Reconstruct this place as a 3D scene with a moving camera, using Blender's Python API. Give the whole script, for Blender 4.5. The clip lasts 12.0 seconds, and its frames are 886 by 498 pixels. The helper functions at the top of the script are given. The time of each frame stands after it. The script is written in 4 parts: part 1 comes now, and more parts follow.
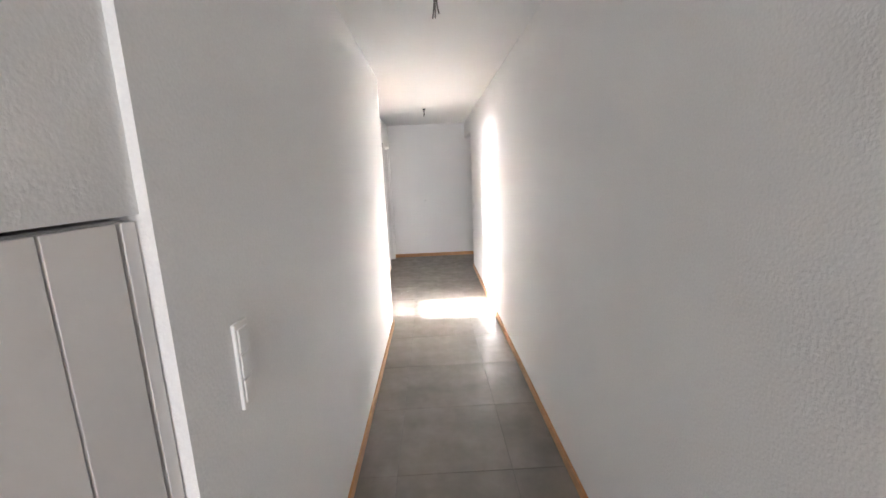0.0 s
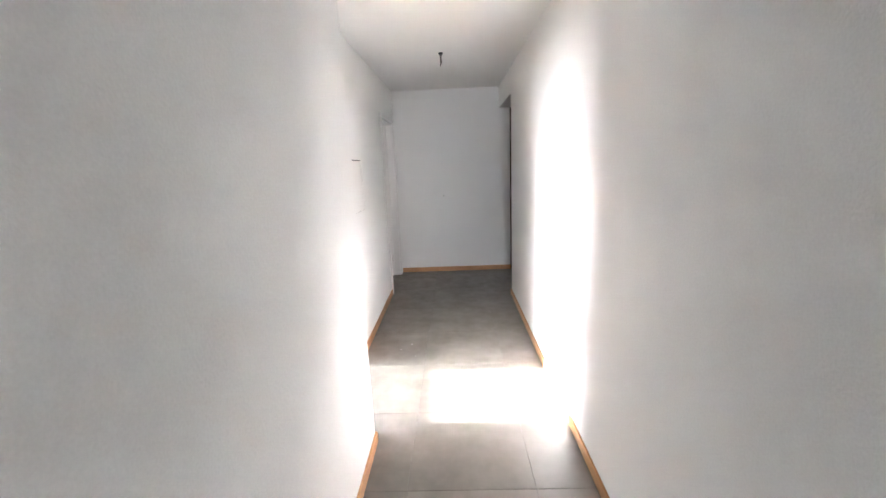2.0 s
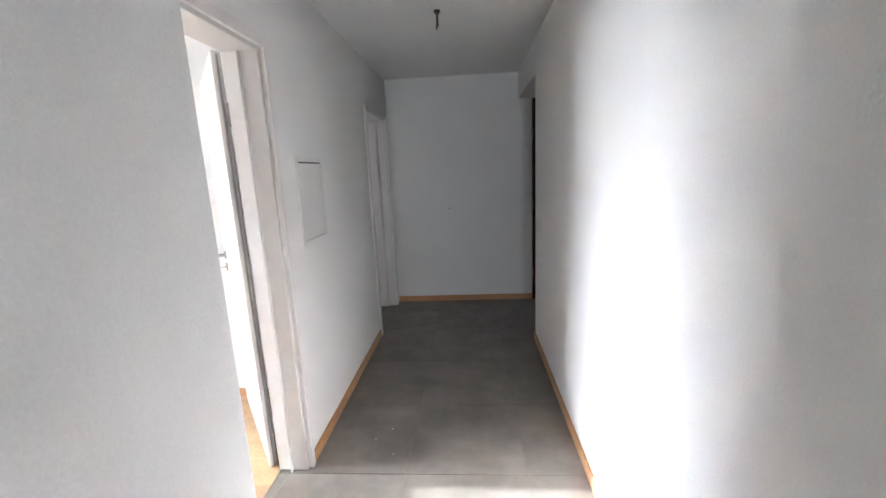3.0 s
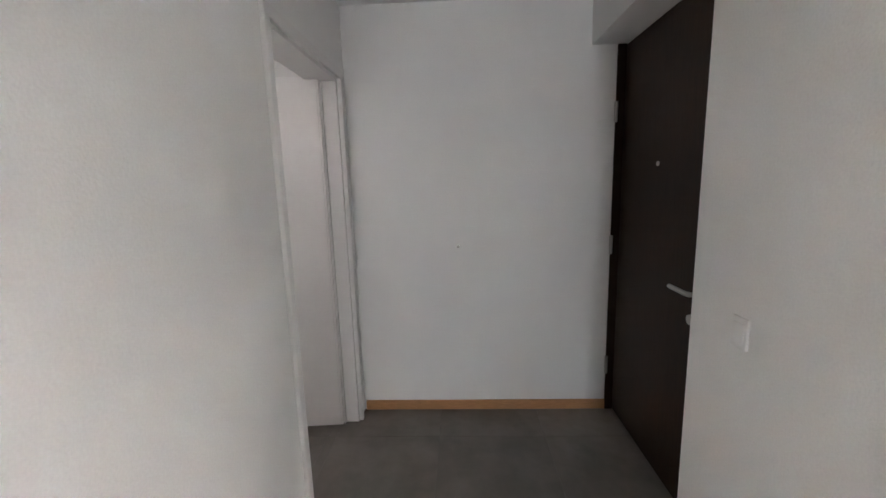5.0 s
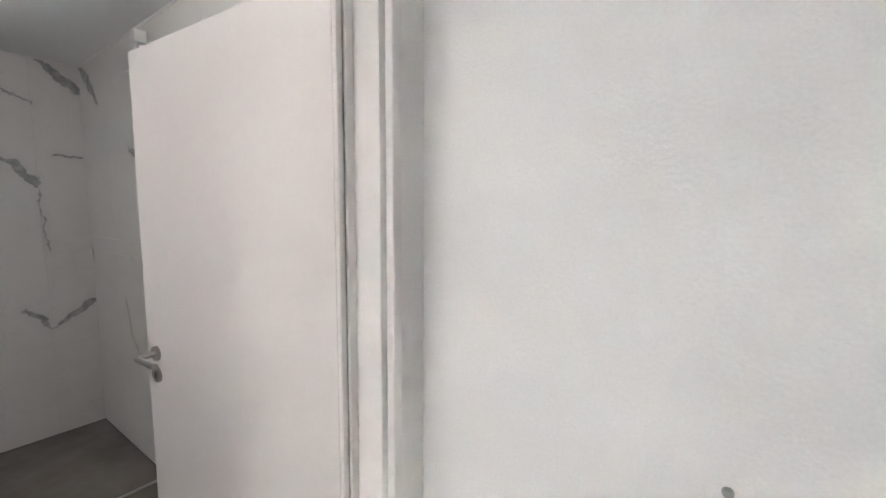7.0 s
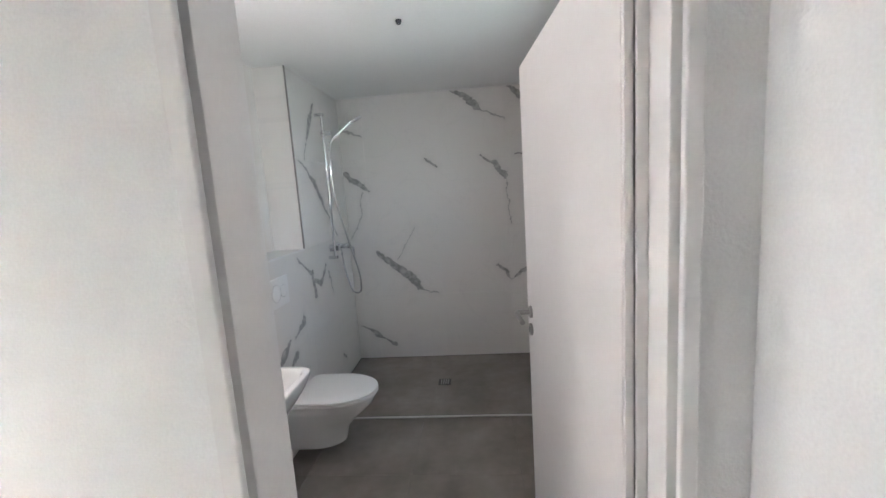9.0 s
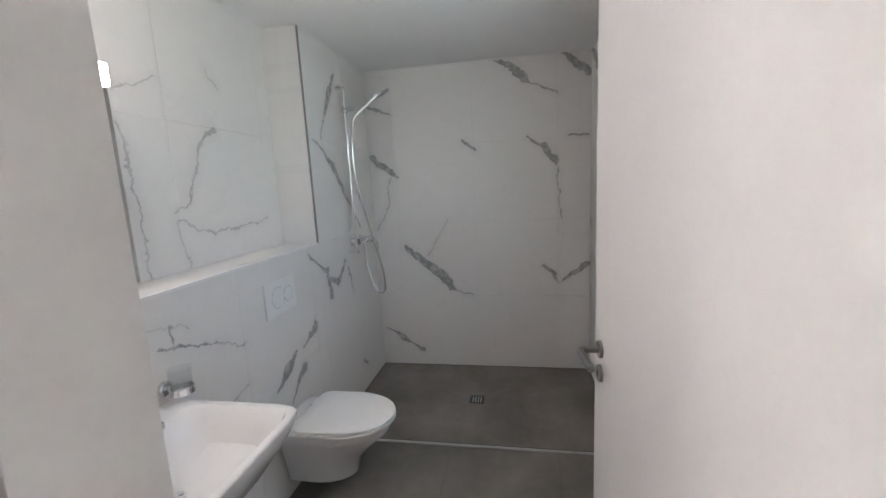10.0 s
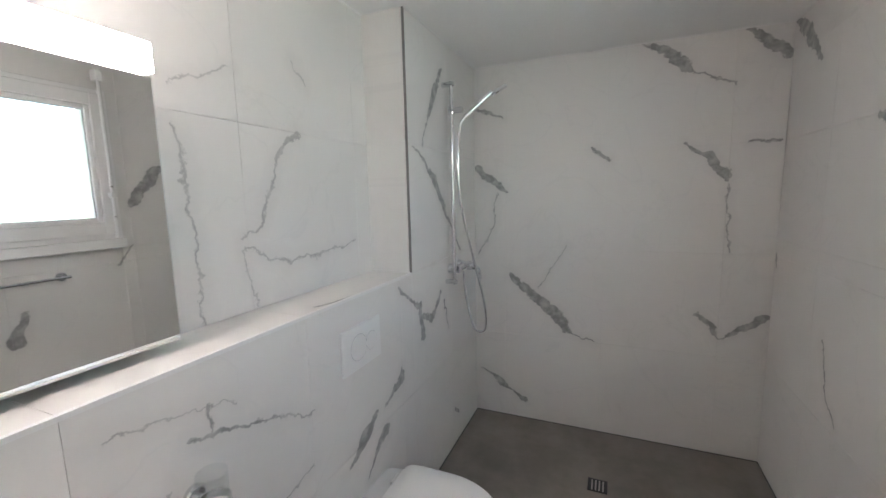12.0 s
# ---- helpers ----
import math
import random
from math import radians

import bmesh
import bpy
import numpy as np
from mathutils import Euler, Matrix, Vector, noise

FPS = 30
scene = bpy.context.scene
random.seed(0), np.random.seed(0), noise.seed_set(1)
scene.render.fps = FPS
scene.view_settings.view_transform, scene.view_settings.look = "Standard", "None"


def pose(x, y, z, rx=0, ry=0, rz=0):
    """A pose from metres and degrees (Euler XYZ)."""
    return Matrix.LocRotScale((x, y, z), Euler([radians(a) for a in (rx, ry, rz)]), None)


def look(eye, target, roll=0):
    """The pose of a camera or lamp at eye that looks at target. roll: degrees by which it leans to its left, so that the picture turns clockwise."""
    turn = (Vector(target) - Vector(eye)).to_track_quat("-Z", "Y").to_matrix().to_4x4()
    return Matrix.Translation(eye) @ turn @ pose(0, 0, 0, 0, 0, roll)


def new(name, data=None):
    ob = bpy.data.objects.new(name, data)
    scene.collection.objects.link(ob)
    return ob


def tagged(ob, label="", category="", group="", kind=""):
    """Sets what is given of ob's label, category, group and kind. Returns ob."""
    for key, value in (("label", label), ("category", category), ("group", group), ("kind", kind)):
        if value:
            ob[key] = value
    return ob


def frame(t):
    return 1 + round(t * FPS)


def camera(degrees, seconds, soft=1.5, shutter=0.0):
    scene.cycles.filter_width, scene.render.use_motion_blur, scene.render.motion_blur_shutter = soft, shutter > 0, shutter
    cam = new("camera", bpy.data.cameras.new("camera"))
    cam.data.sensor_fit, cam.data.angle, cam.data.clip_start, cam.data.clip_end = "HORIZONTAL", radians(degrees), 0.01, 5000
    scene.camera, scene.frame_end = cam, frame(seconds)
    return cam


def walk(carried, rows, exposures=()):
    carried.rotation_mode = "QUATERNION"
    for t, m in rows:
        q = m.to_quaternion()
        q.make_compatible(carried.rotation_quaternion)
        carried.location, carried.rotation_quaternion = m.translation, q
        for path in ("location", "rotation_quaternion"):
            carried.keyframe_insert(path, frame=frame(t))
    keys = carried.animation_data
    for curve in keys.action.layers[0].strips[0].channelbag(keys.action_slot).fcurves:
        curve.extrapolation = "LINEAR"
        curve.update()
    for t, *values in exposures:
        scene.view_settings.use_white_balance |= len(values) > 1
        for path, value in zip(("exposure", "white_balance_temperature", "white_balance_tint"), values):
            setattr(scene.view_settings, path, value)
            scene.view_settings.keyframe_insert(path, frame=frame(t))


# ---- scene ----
cam = camera(95.7, 12.0)
EXPOSURES = [(0, 4.4, 6300, 16), (1, 4.5, 6300, 16), (2, 3.95, 6100, 15), (2.5, 3.5, 5950, 14), (3, 3.0, 5850, 13), (3.4, 2.95, 5900, 14), (4.8, 3.4, 6150, 14), (5.5, 4.5, 6200, 15), (6.2, 4.8, 6200, 14),
             (7.2, 4.75, 6200, 13), (8.8, 4.9, 6100, 13), (9.5, 4.85, 6100, 14), (10.5, 4.85, 6250, 13), (12, 4.95, 6350, 13)]
PATH = [
    (0, (-0.647, -7.523, 1.525), (-0.601, -5.558, 1.159), -2.4),
    (0.5, (-0.566, -7.044, 1.575), (-0.591, -5.086, 1.167), -3.2),
    (1, (-0.62, -6.509, 1.546), (-0.647, -4.555, 1.12), -3.0),
    (1.5, (-0.607, -6.0, 1.527), (-0.652, -4.046, 1.099), -2.7),
    (2, (-0.625, -5.48, 1.496), (-0.687, -3.526, 1.075), -2.4),
    (2.5, (-0.6, -4.944, 1.455), (-0.673, -2.984, 1.062), -2.4),
    (2.8, (-0.557, -4.604, 1.445), (-0.662, -2.645, 1.057), -2.5),
    (3, (-0.529, -4.406, 1.471), (-0.671, -2.449, 1.085), -2.6),
    (3.2, (-0.515, -4.222, 1.475), (-0.686, -2.266, 1.092), -2.7),
    (4.8, (-0.709, -2.576, 1.434), (-0.825, -0.608, 1.096), -2.0),
    (5, (-0.746, -2.385, 1.441), (-0.833, -0.414, 1.113), -1.7),
    (5.5, (-0.731, -1.915, 1.462), (-0.882, 0.053, 1.134), -1.3),
    (6, (-0.739, -1.467, 1.462), (-1.015, 0.488, 1.14), -0.4),
    (6.5, (-0.813, -1.096, 1.501), (-1.351, 0.81, 1.222), 0.0),
    (7, (-0.785, -0.766, 1.511), (-1.939, 0.856, 1.313), 0.4),
    (7.2, (-0.777, -0.666, 1.49), (-2.14, 0.787, 1.313), 0.6),
    (8.8, (-0.607, -0.455, 1.52), (-2.586, -0.57, 1.248), -4.1),
    (9, (-0.694, -0.466, 1.528), (-2.668, -0.633, 1.257), -3.8),
    (9.5, (-0.9, -0.519, 1.523), (-2.868, -0.697, 1.216), -3.3),
    (10, (-1.157, -0.496, 1.52), (-3.1, -0.85, 1.204), -2.9),
    (10.5, (-1.362, -0.543, 1.53), (-3.3, -0.929, 1.22), -2.1),
    (11, (-1.564, -0.702, 1.539), (-3.504, -1.09, 1.242), -1.3),
    (11.5, (-1.657, -0.745, 1.571), (-3.57, -1.262, 1.301), -1.0),
    (12, (-1.649, -0.758, 1.587), (-3.475, -1.53, 1.32), -1.3),
]
walk(cam, [(t, look(eye, target, roll)) for t, eye, target, roll in PATH], EXPOSURES)

# ---------- light ----------
SUN = Vector((1.0, -0.03, -0.30)).normalized()
world = bpy.data.worlds.new("sky")
scene.world = world
world.use_nodes = True
sky = world.node_tree.nodes.new("ShaderNodeTexSky")
sky.sky_type = "NISHITA"
sky.sun_disc = False
sky.sun_elevation = math.asin(-SUN.z)
sky.sun_rotation = math.atan2(-SUN.x, -SUN.y)
world.node_tree.links.new(sky.outputs[0], world.node_tree.nodes["Background"].inputs[0])
world.node_tree.nodes["Background"].inputs[1].default_value = 0.05
sun = new("sun", bpy.data.lights.new("sun", "SUN"))
sun.data.energy, sun.data.angle, sun.data.color = 4.4, radians(0.6), (1.0, 0.965, 0.92)
sun.matrix_world = look((-8, 0, 4), Vector((-8, 0, 4)) + SUN)


def window_light(name, eye, target, w, h, watts, colour):
    """An area lamp for the sky's light in a window's opening; also used as added fill."""
    lamp = new(name, bpy.data.lights.new(name, "AREA"))
    lamp.data.shape, lamp.data.size, lamp.data.size_y = "RECTANGLE", w, h
    lamp.data.energy, lamp.data.color = watts, colour
    lamp.matrix_world = look(eye, target)
    return lamp


window_light("bedroom_window_light", (-4.985, -3.66, 1.71), (0, -3.55, 1.45), 0.62, 0.9, 4.0, (0.84, 0.93, 1.0))
window_light("bathroom_window_light", (-2.49, 0.16, 1.78), (-2.49, -2, 1.4), 1.1, 0.66, 0.20, (0.82, 0.92, 1.0))
# Added fill lamp far behind the start, never in view; brightens hall and end wall.
window_light("rear_fill_light", (-0.7, -14.51, 1.35), (-0.7, 0, 1.25), 2.2, 1.7, 19.0, (0.95, 0.98, 1.0))

# ---------- materials ----------


def material(name, colour, rough=0.5, metal=0.0, grain=0.0, grain_scale=40.0, bump=0.0, bump_scale=200.0, blotch=0.0, rough_var=0.0, random_tint=0.0, stretch=(1, 1, 1), blotch_scale=1.7):
    m = bpy.data.materials.new(name)
    m.use_nodes = True
    nt = m.node_tree
    p = nt.nodes["Principled BSDF"]
    p.inputs["Roughness"].default_value, p.inputs["Metallic"].default_value = rough, metal
    geo = nt.nodes.new("ShaderNodeNewGeometry")
    vec = nt.nodes.new("ShaderNodeVectorMath")
    vec.operation = "MULTIPLY"
    vec.inputs[1].default_value = stretch
    nt.links.new(geo.outputs["Position"], vec.inputs[0])

    def tex(scale, detail=5):
        n = nt.nodes.new("ShaderNodeTexNoise")
        n.inputs["Scale"].default_value, n.inputs["Detail"].default_value = scale, detail
        nt.links.new(vec.outputs[0], n.inputs["Vector"])
        return n.outputs["Fac"]

    def ranged(src, lo, hi, a=0.3, b=0.7):
        n = nt.nodes.new("ShaderNodeMapRange")
        n.inputs[1].default_value, n.inputs[2].default_value, n.inputs[3].default_value, n.inputs[4].default_value = a, b, lo, hi
        nt.links.new(src, n.inputs[0])
        return n.outputs[0]

    def times(a, b):
        n = nt.nodes.new("ShaderNodeMath")
        n.operation = "MULTIPLY"
        nt.links.new(a, n.inputs[0])
        nt.links.new(b, n.inputs[1])
        return n.outputs[0]
    f = ranged(tex(grain_scale), 1 - grain, 1 + grain)
    if blotch:
        f = times(f, ranged(tex(blotch_scale, 5), 1 - blotch, 1 + blotch))
    if random_tint:
        info = nt.nodes.new("ShaderNodeObjectInfo")
        f = times(f, ranged(info.outputs["Random"], 1 - random_tint, 1 + random_tint, 0, 1))
    mix = nt.nodes.new("ShaderNodeVectorMath")
    mix.operation = "SCALE"
    mix.inputs[0].default_value = colour
    nt.links.new(f, mix.inputs["Scale"])
    nt.links.new(mix.outputs[0], p.inputs["Base Color"])
    if rough_var:
        nt.links.new(ranged(tex(grain_scale * 0.6), rough - rough_var, rough + rough_var), p.inputs["Roughness"])
    if bump:
        b = nt.nodes.new("ShaderNodeBump")
        b.inputs["Strength"].default_value, b.inputs["Distance"].default_value = 1.0, bump
        nt.links.new(tex(bump_scale, 3), b.inputs["Height"])
        nt.links.new(b.outputs[0], p.inputs["Normal"])
    return m


def marble(name, axis, veins, width=0.72, depth=0.9):
    """White marble-look tile. veins: polylines of (u, v, half width), u along the wall and v up."""
    m = bpy.data.materials.new(name)
    m.use_nodes = True
    nt = m.node_tree
    p = nt.nodes["Principled BSDF"]
    p.inputs["Roughness"].default_value = 0.46

    def node(kind, **sets):
        n = nt.nodes.new(kind)
        for k, v in sets.items():
            if k == "operation":
                n.operation = v
        return n

    def link(a, b):
        nt.links.new(a, b)
    geo = node("ShaderNodeNewGeometry")
    sep = node("ShaderNodeSeparateXYZ")
    link(geo.outputs["Position"], sep.inputs[0])
    flat = node("ShaderNodeCombineXYZ")
    link(sep.outputs[{"x": 0, "y": 1}[axis[0]]], flat.inputs[0])
    link(sep.outputs[{"z": 2, "y": 1}[axis[1]]], flat.inputs[1])

    def noise_colour(scale, amp, detail):
        n = node("ShaderNodeTexNoise")
        n.inputs["Scale"].default_value, n.inputs["Detail"].default_value = scale, detail
        link(flat.outputs[0], n.inputs["Vector"])
        s = node("ShaderNodeVectorMath", operation="SUBTRACT")
        link(n.outputs["Color"], s.inputs[0])
        s.inputs[1].default_value = (0.5, 0.5, 0.5)
        q = node("ShaderNodeVectorMath", operation="MULTIPLY")
        link(s.outputs[0], q.inputs[0])
        q.inputs[1].default_value = (amp, amp, 0)
        return q.outputs[0]
    pos = flat.outputs[0]
    for scale, amp, detail in ((9, 0.07, 3), (40, 0.034, 5), (140, 0.012, 3)):
        a = node("ShaderNodeVectorMath", operation="ADD")
        link(pos, a.inputs[0])
        link(noise_colour(scale, amp, detail), a.inputs[1])
        pos = a.outputs[0]
    best = None
    for line in veins:
        for (au, av, aw), (bu, bv, bw) in zip(line, line[1:]):
            d = (bu - au, bv - av, 0)
            l2 = d[0] ** 2 + d[1] ** 2
            rel = node("ShaderNodeVectorMath", operation="SUBTRACT")
            link(pos, rel.inputs[0])
            rel.inputs[1].default_value = (au, av, 0)
            dot = node("ShaderNodeVectorMath", operation="DOT_PRODUCT")
            link(rel.outputs[0], dot.inputs[0])
            dot.inputs[1].default_value = (d[0] / l2, d[1] / l2, 0)
            t = node("ShaderNodeClamp")
            link(dot.outputs["Value"], t.inputs[0])
            back = node("ShaderNodeVectorMath", operation="SCALE")
            back.inputs[0].default_value = d
            link(t.outputs[0], back.inputs["Scale"])
            off = node("ShaderNodeVectorMath", operation="DISTANCE")
            link(rel.outputs[0], off.inputs[0])
            link(back.outputs[0], off.inputs[1])
            w = node("ShaderNodeMapRange")
            w.inputs[3].default_value, w.inputs[4].default_value = width * aw, width * bw
            link(t.outputs[0], w.inputs[0])
            g = node("ShaderNodeMath", operation="SUBTRACT")
            link(w.outputs[0], g.inputs[0])
            link(off.outputs["Value"], g.inputs[1])
            if best is None:
                best = g.outputs[0]
            else:
                mx = node("ShaderNodeMath", operation="MAXIMUM")
                link(best, mx.inputs[0])
                link(g.outputs[0], mx.inputs[1])
                best = mx.outputs[0]
    mask = node("ShaderNodeMapRange")
    mask.inputs[1].default_value, mask.inputs[2].default_value, mask.inputs[3].default_value, mask.inputs[4].default_value = -0.004, 0.003, 0, depth
    link(best, mask.inputs[0])
    halo = node("ShaderNodeMapRange")
    halo.inputs[1].default_value, halo.inputs[2].default_value, halo.inputs[3].default_value, halo.inputs[4].default_value = -0.05, 0.0, 0, 0.10
    link(best, halo.inputs[0])
    mottle = node("ShaderNodeTexNoise")
    mottle.inputs["Scale"].default_value, mottle.inputs["Detail"].default_value = 22, 6
    link(flat.outputs[0], mottle.inputs["Vector"])
    strength = node("ShaderNodeMapRange")
    strength.inputs[1].default_value, strength.inputs[2].default_value, strength.inputs[3].default_value, strength.inputs[4].default_value = 0.3, 0.6, 0.55, 1.0
    link(mottle.outputs["Fac"], strength.inputs[0])
    mul = node("ShaderNodeMath", operation="MULTIPLY")
    link(mask.outputs[0], mul.inputs[0])
    link(strength.outputs[0], mul.inputs[1])
    both = node("ShaderNodeMath", operation="MAXIMUM")
    link(mul.outputs[0], both.inputs[0])
    link(halo.outputs[0], both.inputs[1])
    # faint hairline veins and clouds
    hair = node("ShaderNodeTexNoise")
    hair.inputs["Scale"].default_value, hair.inputs["Detail"].default_value, hair.inputs["Distortion"].default_value = 1.6, 6, 1.2
    link(flat.outputs[0], hair.inputs["Vector"])
    dist = node("ShaderNodeMath", operation="SUBTRACT")
    link(hair.outputs["Fac"], dist.inputs[0])
    dist.inputs[1].default_value = 0.5
    ab = node("ShaderNodeMath", operation="ABSOLUTE")
    link(dist.outputs[0], ab.inputs[0])
    hm = node("ShaderNodeMapRange")
    hm.inputs[1].default_value, hm.inputs[2].default_value, hm.inputs[3].default_value, hm.inputs[4].default_value = 0.0, 0.010, 0.055, 0.0
    link(ab.outputs[0], hm.inputs[0])
    total = node("ShaderNodeMath", operation="MAXIMUM")
    link(both.outputs[0], total.inputs[0])
    link(hm.outputs[0], total.inputs[1])
    mix = node("ShaderNodeMix")
    mix.data_type = "RGBA"
    mix.inputs["A"].default_value = (0.74, 0.715, 0.685, 1)
    mix.inputs["B"].default_value = (0.22, 0.22, 0.215, 1)
    link(total.outputs[0], mix.inputs["Factor"])
    link(mix.outputs["Result"], p.inputs["Base Color"])
    return m


PLASTER = material("white_plaster", (0.84, 0.835, 0.82), 0.9, grain=0.03, grain_scale=160, bump=0.0015, bump_scale=120, blotch=0.015)
CEILING = material("ceiling_paint", (0.85, 0.845, 0.83), 0.92, grain=0.015, grain_scale=120, bump=0.0006, bump_scale=220, blotch=0.01)
LACQUER = material("white_door_lacquer", (0.80, 0.775, 0.755), 0.33, grain=0.01, grain_scale=60, bump=0.0002, bump_scale=300, rough_var=0.05)
FRAME = material("white_frame_paint", (0.79, 0.775, 0.76), 0.38, grain=0.012, grain_scale=70)
SEAL = material("grey_rubber_seal", (0.48, 0.47, 0.46), 0.7, grain=0.05)
OAK = material("honey_wood_skirting", (0.50, 0.26, 0.11), 0.45, grain=0.14, grain_scale=22, blotch=0.08, stretch=(1, 1, 9))
PLANK = material("oak_floorboard", (0.50, 0.33, 0.18), 0.5, grain=0.16, grain_scale=26, blotch=0.1, random_tint=0.14, stretch=(1, 7, 1))
STONE = material("grey_stone_tile", (0.21, 0.187, 0.163), 0.42, grain=0.06, grain_scale=14, bump=0.0004, bump_scale=120, blotch=0.20, rough_var=0.10, random_tint=0.05, stretch=(1.25, 1.0, 1), blotch_scale=2.6)


def streaks(m, turn, amount):
    """Soft pale slanting streaks, as in honed limestone."""
    nt = m.node_tree
    p = nt.nodes["Principled BSDF"]
    old = p.inputs["Base Color"].links[0].from_socket
    geo, mapping, n, ramp, mix = (nt.nodes.new("ShaderNode" + k) for k in ("NewGeometry", "Mapping", "TexNoise", "MapRange", "VectorMath"))
    info, shift = nt.nodes.new("ShaderNodeObjectInfo"), nt.nodes.new("ShaderNodeVectorMath")
    shift.operation = "MULTIPLY_ADD"
    nt.links.new(info.outputs["Random"], shift.inputs[0])
    shift.inputs[1].default_value = (31, 17, 0)
    nt.links.new(geo.outputs["Position"], shift.inputs[2])
    nt.links.new(shift.outputs[0], mapping.inputs[0])
    mapping.inputs["Rotation"].default_value = (0, 0, radians(turn))
    mapping.inputs["Scale"].default_value = (1.2, 2.8, 1)
    n.inputs["Scale"].default_value, n.inputs["Detail"].default_value, n.inputs["Distortion"].default_value = 1.5, 4, 0.5
    nt.links.new(mapping.outputs[0], n.inputs["Vector"])
    for i, v in zip((1, 2, 3, 4), (0.35, 0.68, 1 - amount, 1 + amount)):
        ramp.inputs[i].default_value = v
    nt.links.new(n.outputs["Fac"], ramp.inputs[0])
    mix.operation = "SCALE"
    nt.links.new(old, mix.inputs[0])
    nt.links.new(ramp.outputs[0], mix.inputs["Scale"])
    nt.links.new(mix.outputs[0], p.inputs["Base Color"])


streaks(STONE, 35, 0.11)
GROUT = material("grey_grout", (0.17, 0.16, 0.145), 0.9, grain=0.1)
WALLGROUT = material("pale_grout", (0.68, 0.665, 0.64), 0.85, grain=0.05)
DARKWOOD = material("dark_brown_door_veneer", (0.030, 0.013, 0.006), 0.55, grain=0.2, grain_scale=18, bump=0.0003, bump_scale=60, stretch=(1, 6, 0.5))
DARKWOOD.node_tree.nodes["Principled BSDF"].inputs["Specular IOR Level"].default_value = 0.2
STEEL = material("brushed_steel", (0.44, 0.42, 0.40), 0.28, 1.0, grain=0.04, grain_scale=200)
CHROME = material("polished_chrome", (0.75, 0.76, 0.78), 0.07, 1.0)
DARKMETAL = material("dark_metal", (0.06, 0.06, 0.065), 0.4, 0.6, grain=0.05)
CERAMIC = material("white_ceramic", (0.76, 0.75, 0.74), 0.10)
PLASTIC = material("white_plastic", (0.80, 0.79, 0.77), 0.32)
COPPER = material("grey_wire_sheath", (0.10, 0.09, 0.085), 0.5, grain=0.1)
ALU = material("silver_trim", (0.62, 0.61, 0.59), 0.28, 1.0)
DARKSTEEL = material("dull_steel_trim", (0.26, 0.25, 0.24), 0.4, 1.0)
MIRROR = material("mirror_silver", (0.88, 0.9, 0.89), 0.015, 1.0)
# Green tone holds the shade under the mirror; used on its backing only.
GREENSHADE = material("green_shade_backing", (0.25, 0.42, 0.36), 0.12)
RENDER = material("pale_house_render", (0.72, 0.62, 0.55), 0.9, grain=0.06, blotch=0.05)


def glass(name, colour, rough=0.0, ior=1.45):
    m = bpy.data.materials.new(name)
    m.use_nodes = True
    p = m.node_tree.nodes["Principled BSDF"]
    p.inputs["Base Color"].default_value = (*colour, 1)
    p.inputs["Roughness"].default_value, p.inputs["Transmission Weight"].default_value, p.inputs["IOR"].default_value = rough, 1.0, ior
    return m


def glow(name, colour, strength):
    m = bpy.data.materials.new(name)
    m.use_nodes = True
    p = m.node_tree.nodes["Principled BSDF"]
    p.inputs["Emission Color"].default_value = (*colour, 1)
    p.inputs["Emission Strength"].default_value = strength
    return m


GLASS = glass("clear_glass", (0.97, 0.99, 0.98), ior=1.15)
thin = GLASS.node_tree
clear, shine, blend = thin.nodes.new("ShaderNodeBsdfTransparent"), thin.nodes.new("ShaderNodeBsdfGlossy"), thin.nodes.new("ShaderNodeMixShader")
clear.inputs[0].default_value, shine.inputs["Roughness"].default_value, blend.inputs[0].default_value = (0.97, 0.98, 0.98, 1), 0.03, 0.06
thin.links.new(clear.outputs[0], blend.inputs[1])
thin.links.new(shine.outputs[0], blend.inputs[2])
thin.links.new(blend.outputs[0], thin.nodes["Material Output"].inputs[0])
PANE = glass("window_pane_glass", (0.92, 0.96, 1.0))
TUBE = glow("lit_lamp_diffuser", (1.0, 0.89, 0.83), 1.85)

# ---------- mesh helpers ----------


def link_mesh(name, bm, mat, smooth=False):
    me = bpy.data.meshes.new(name)
    bmesh.ops.recalc_face_normals(bm, faces=bm.faces)
    bm.to_mesh(me)
    bm.free()
    me.materials.append(mat)
    if smooth:
        for f in me.polygons:
            f.use_smooth = True
        me.set_sharp_from_angle(angle=radians(38))
    return new(name, me)


def part(name, bm, mat, parent, label="", smooth=False):
    ob = link_mesh(name, bm, mat, smooth)
    ob.parent = parent
    return tagged(ob, label)


def box(bm, lo, hi, bevel=0.0, seg=2, m=None):
    size = [b - a for a, b in zip(lo, hi)]
    mid = [(a + b) / 2 for a, b in zip(lo, hi)]
    got = bmesh.ops.create_cube(bm, size=1, matrix=Matrix.Translation(mid) @ Matrix.Diagonal((*size, 1)))
    verts = got["verts"]
    if bevel:
        edges = list({e for v in verts for e in v.link_edges})
        r = bmesh.ops.bevel(bm, geom=edges, offset=bevel, segments=seg, affect="EDGES", profile=0.5)
        verts = list({v for v in r["verts"]} | {v for v in verts if v.is_valid})
    if m is not None:
        bmesh.ops.transform(bm, matrix=m, verts=[v for v in verts if v.is_valid])


def boxes(*specs, bevel=0.0, seg=2):
    bm = bmesh.new()
    for lo, hi in specs:
        box(bm, lo, hi, bevel, seg)
    return bm


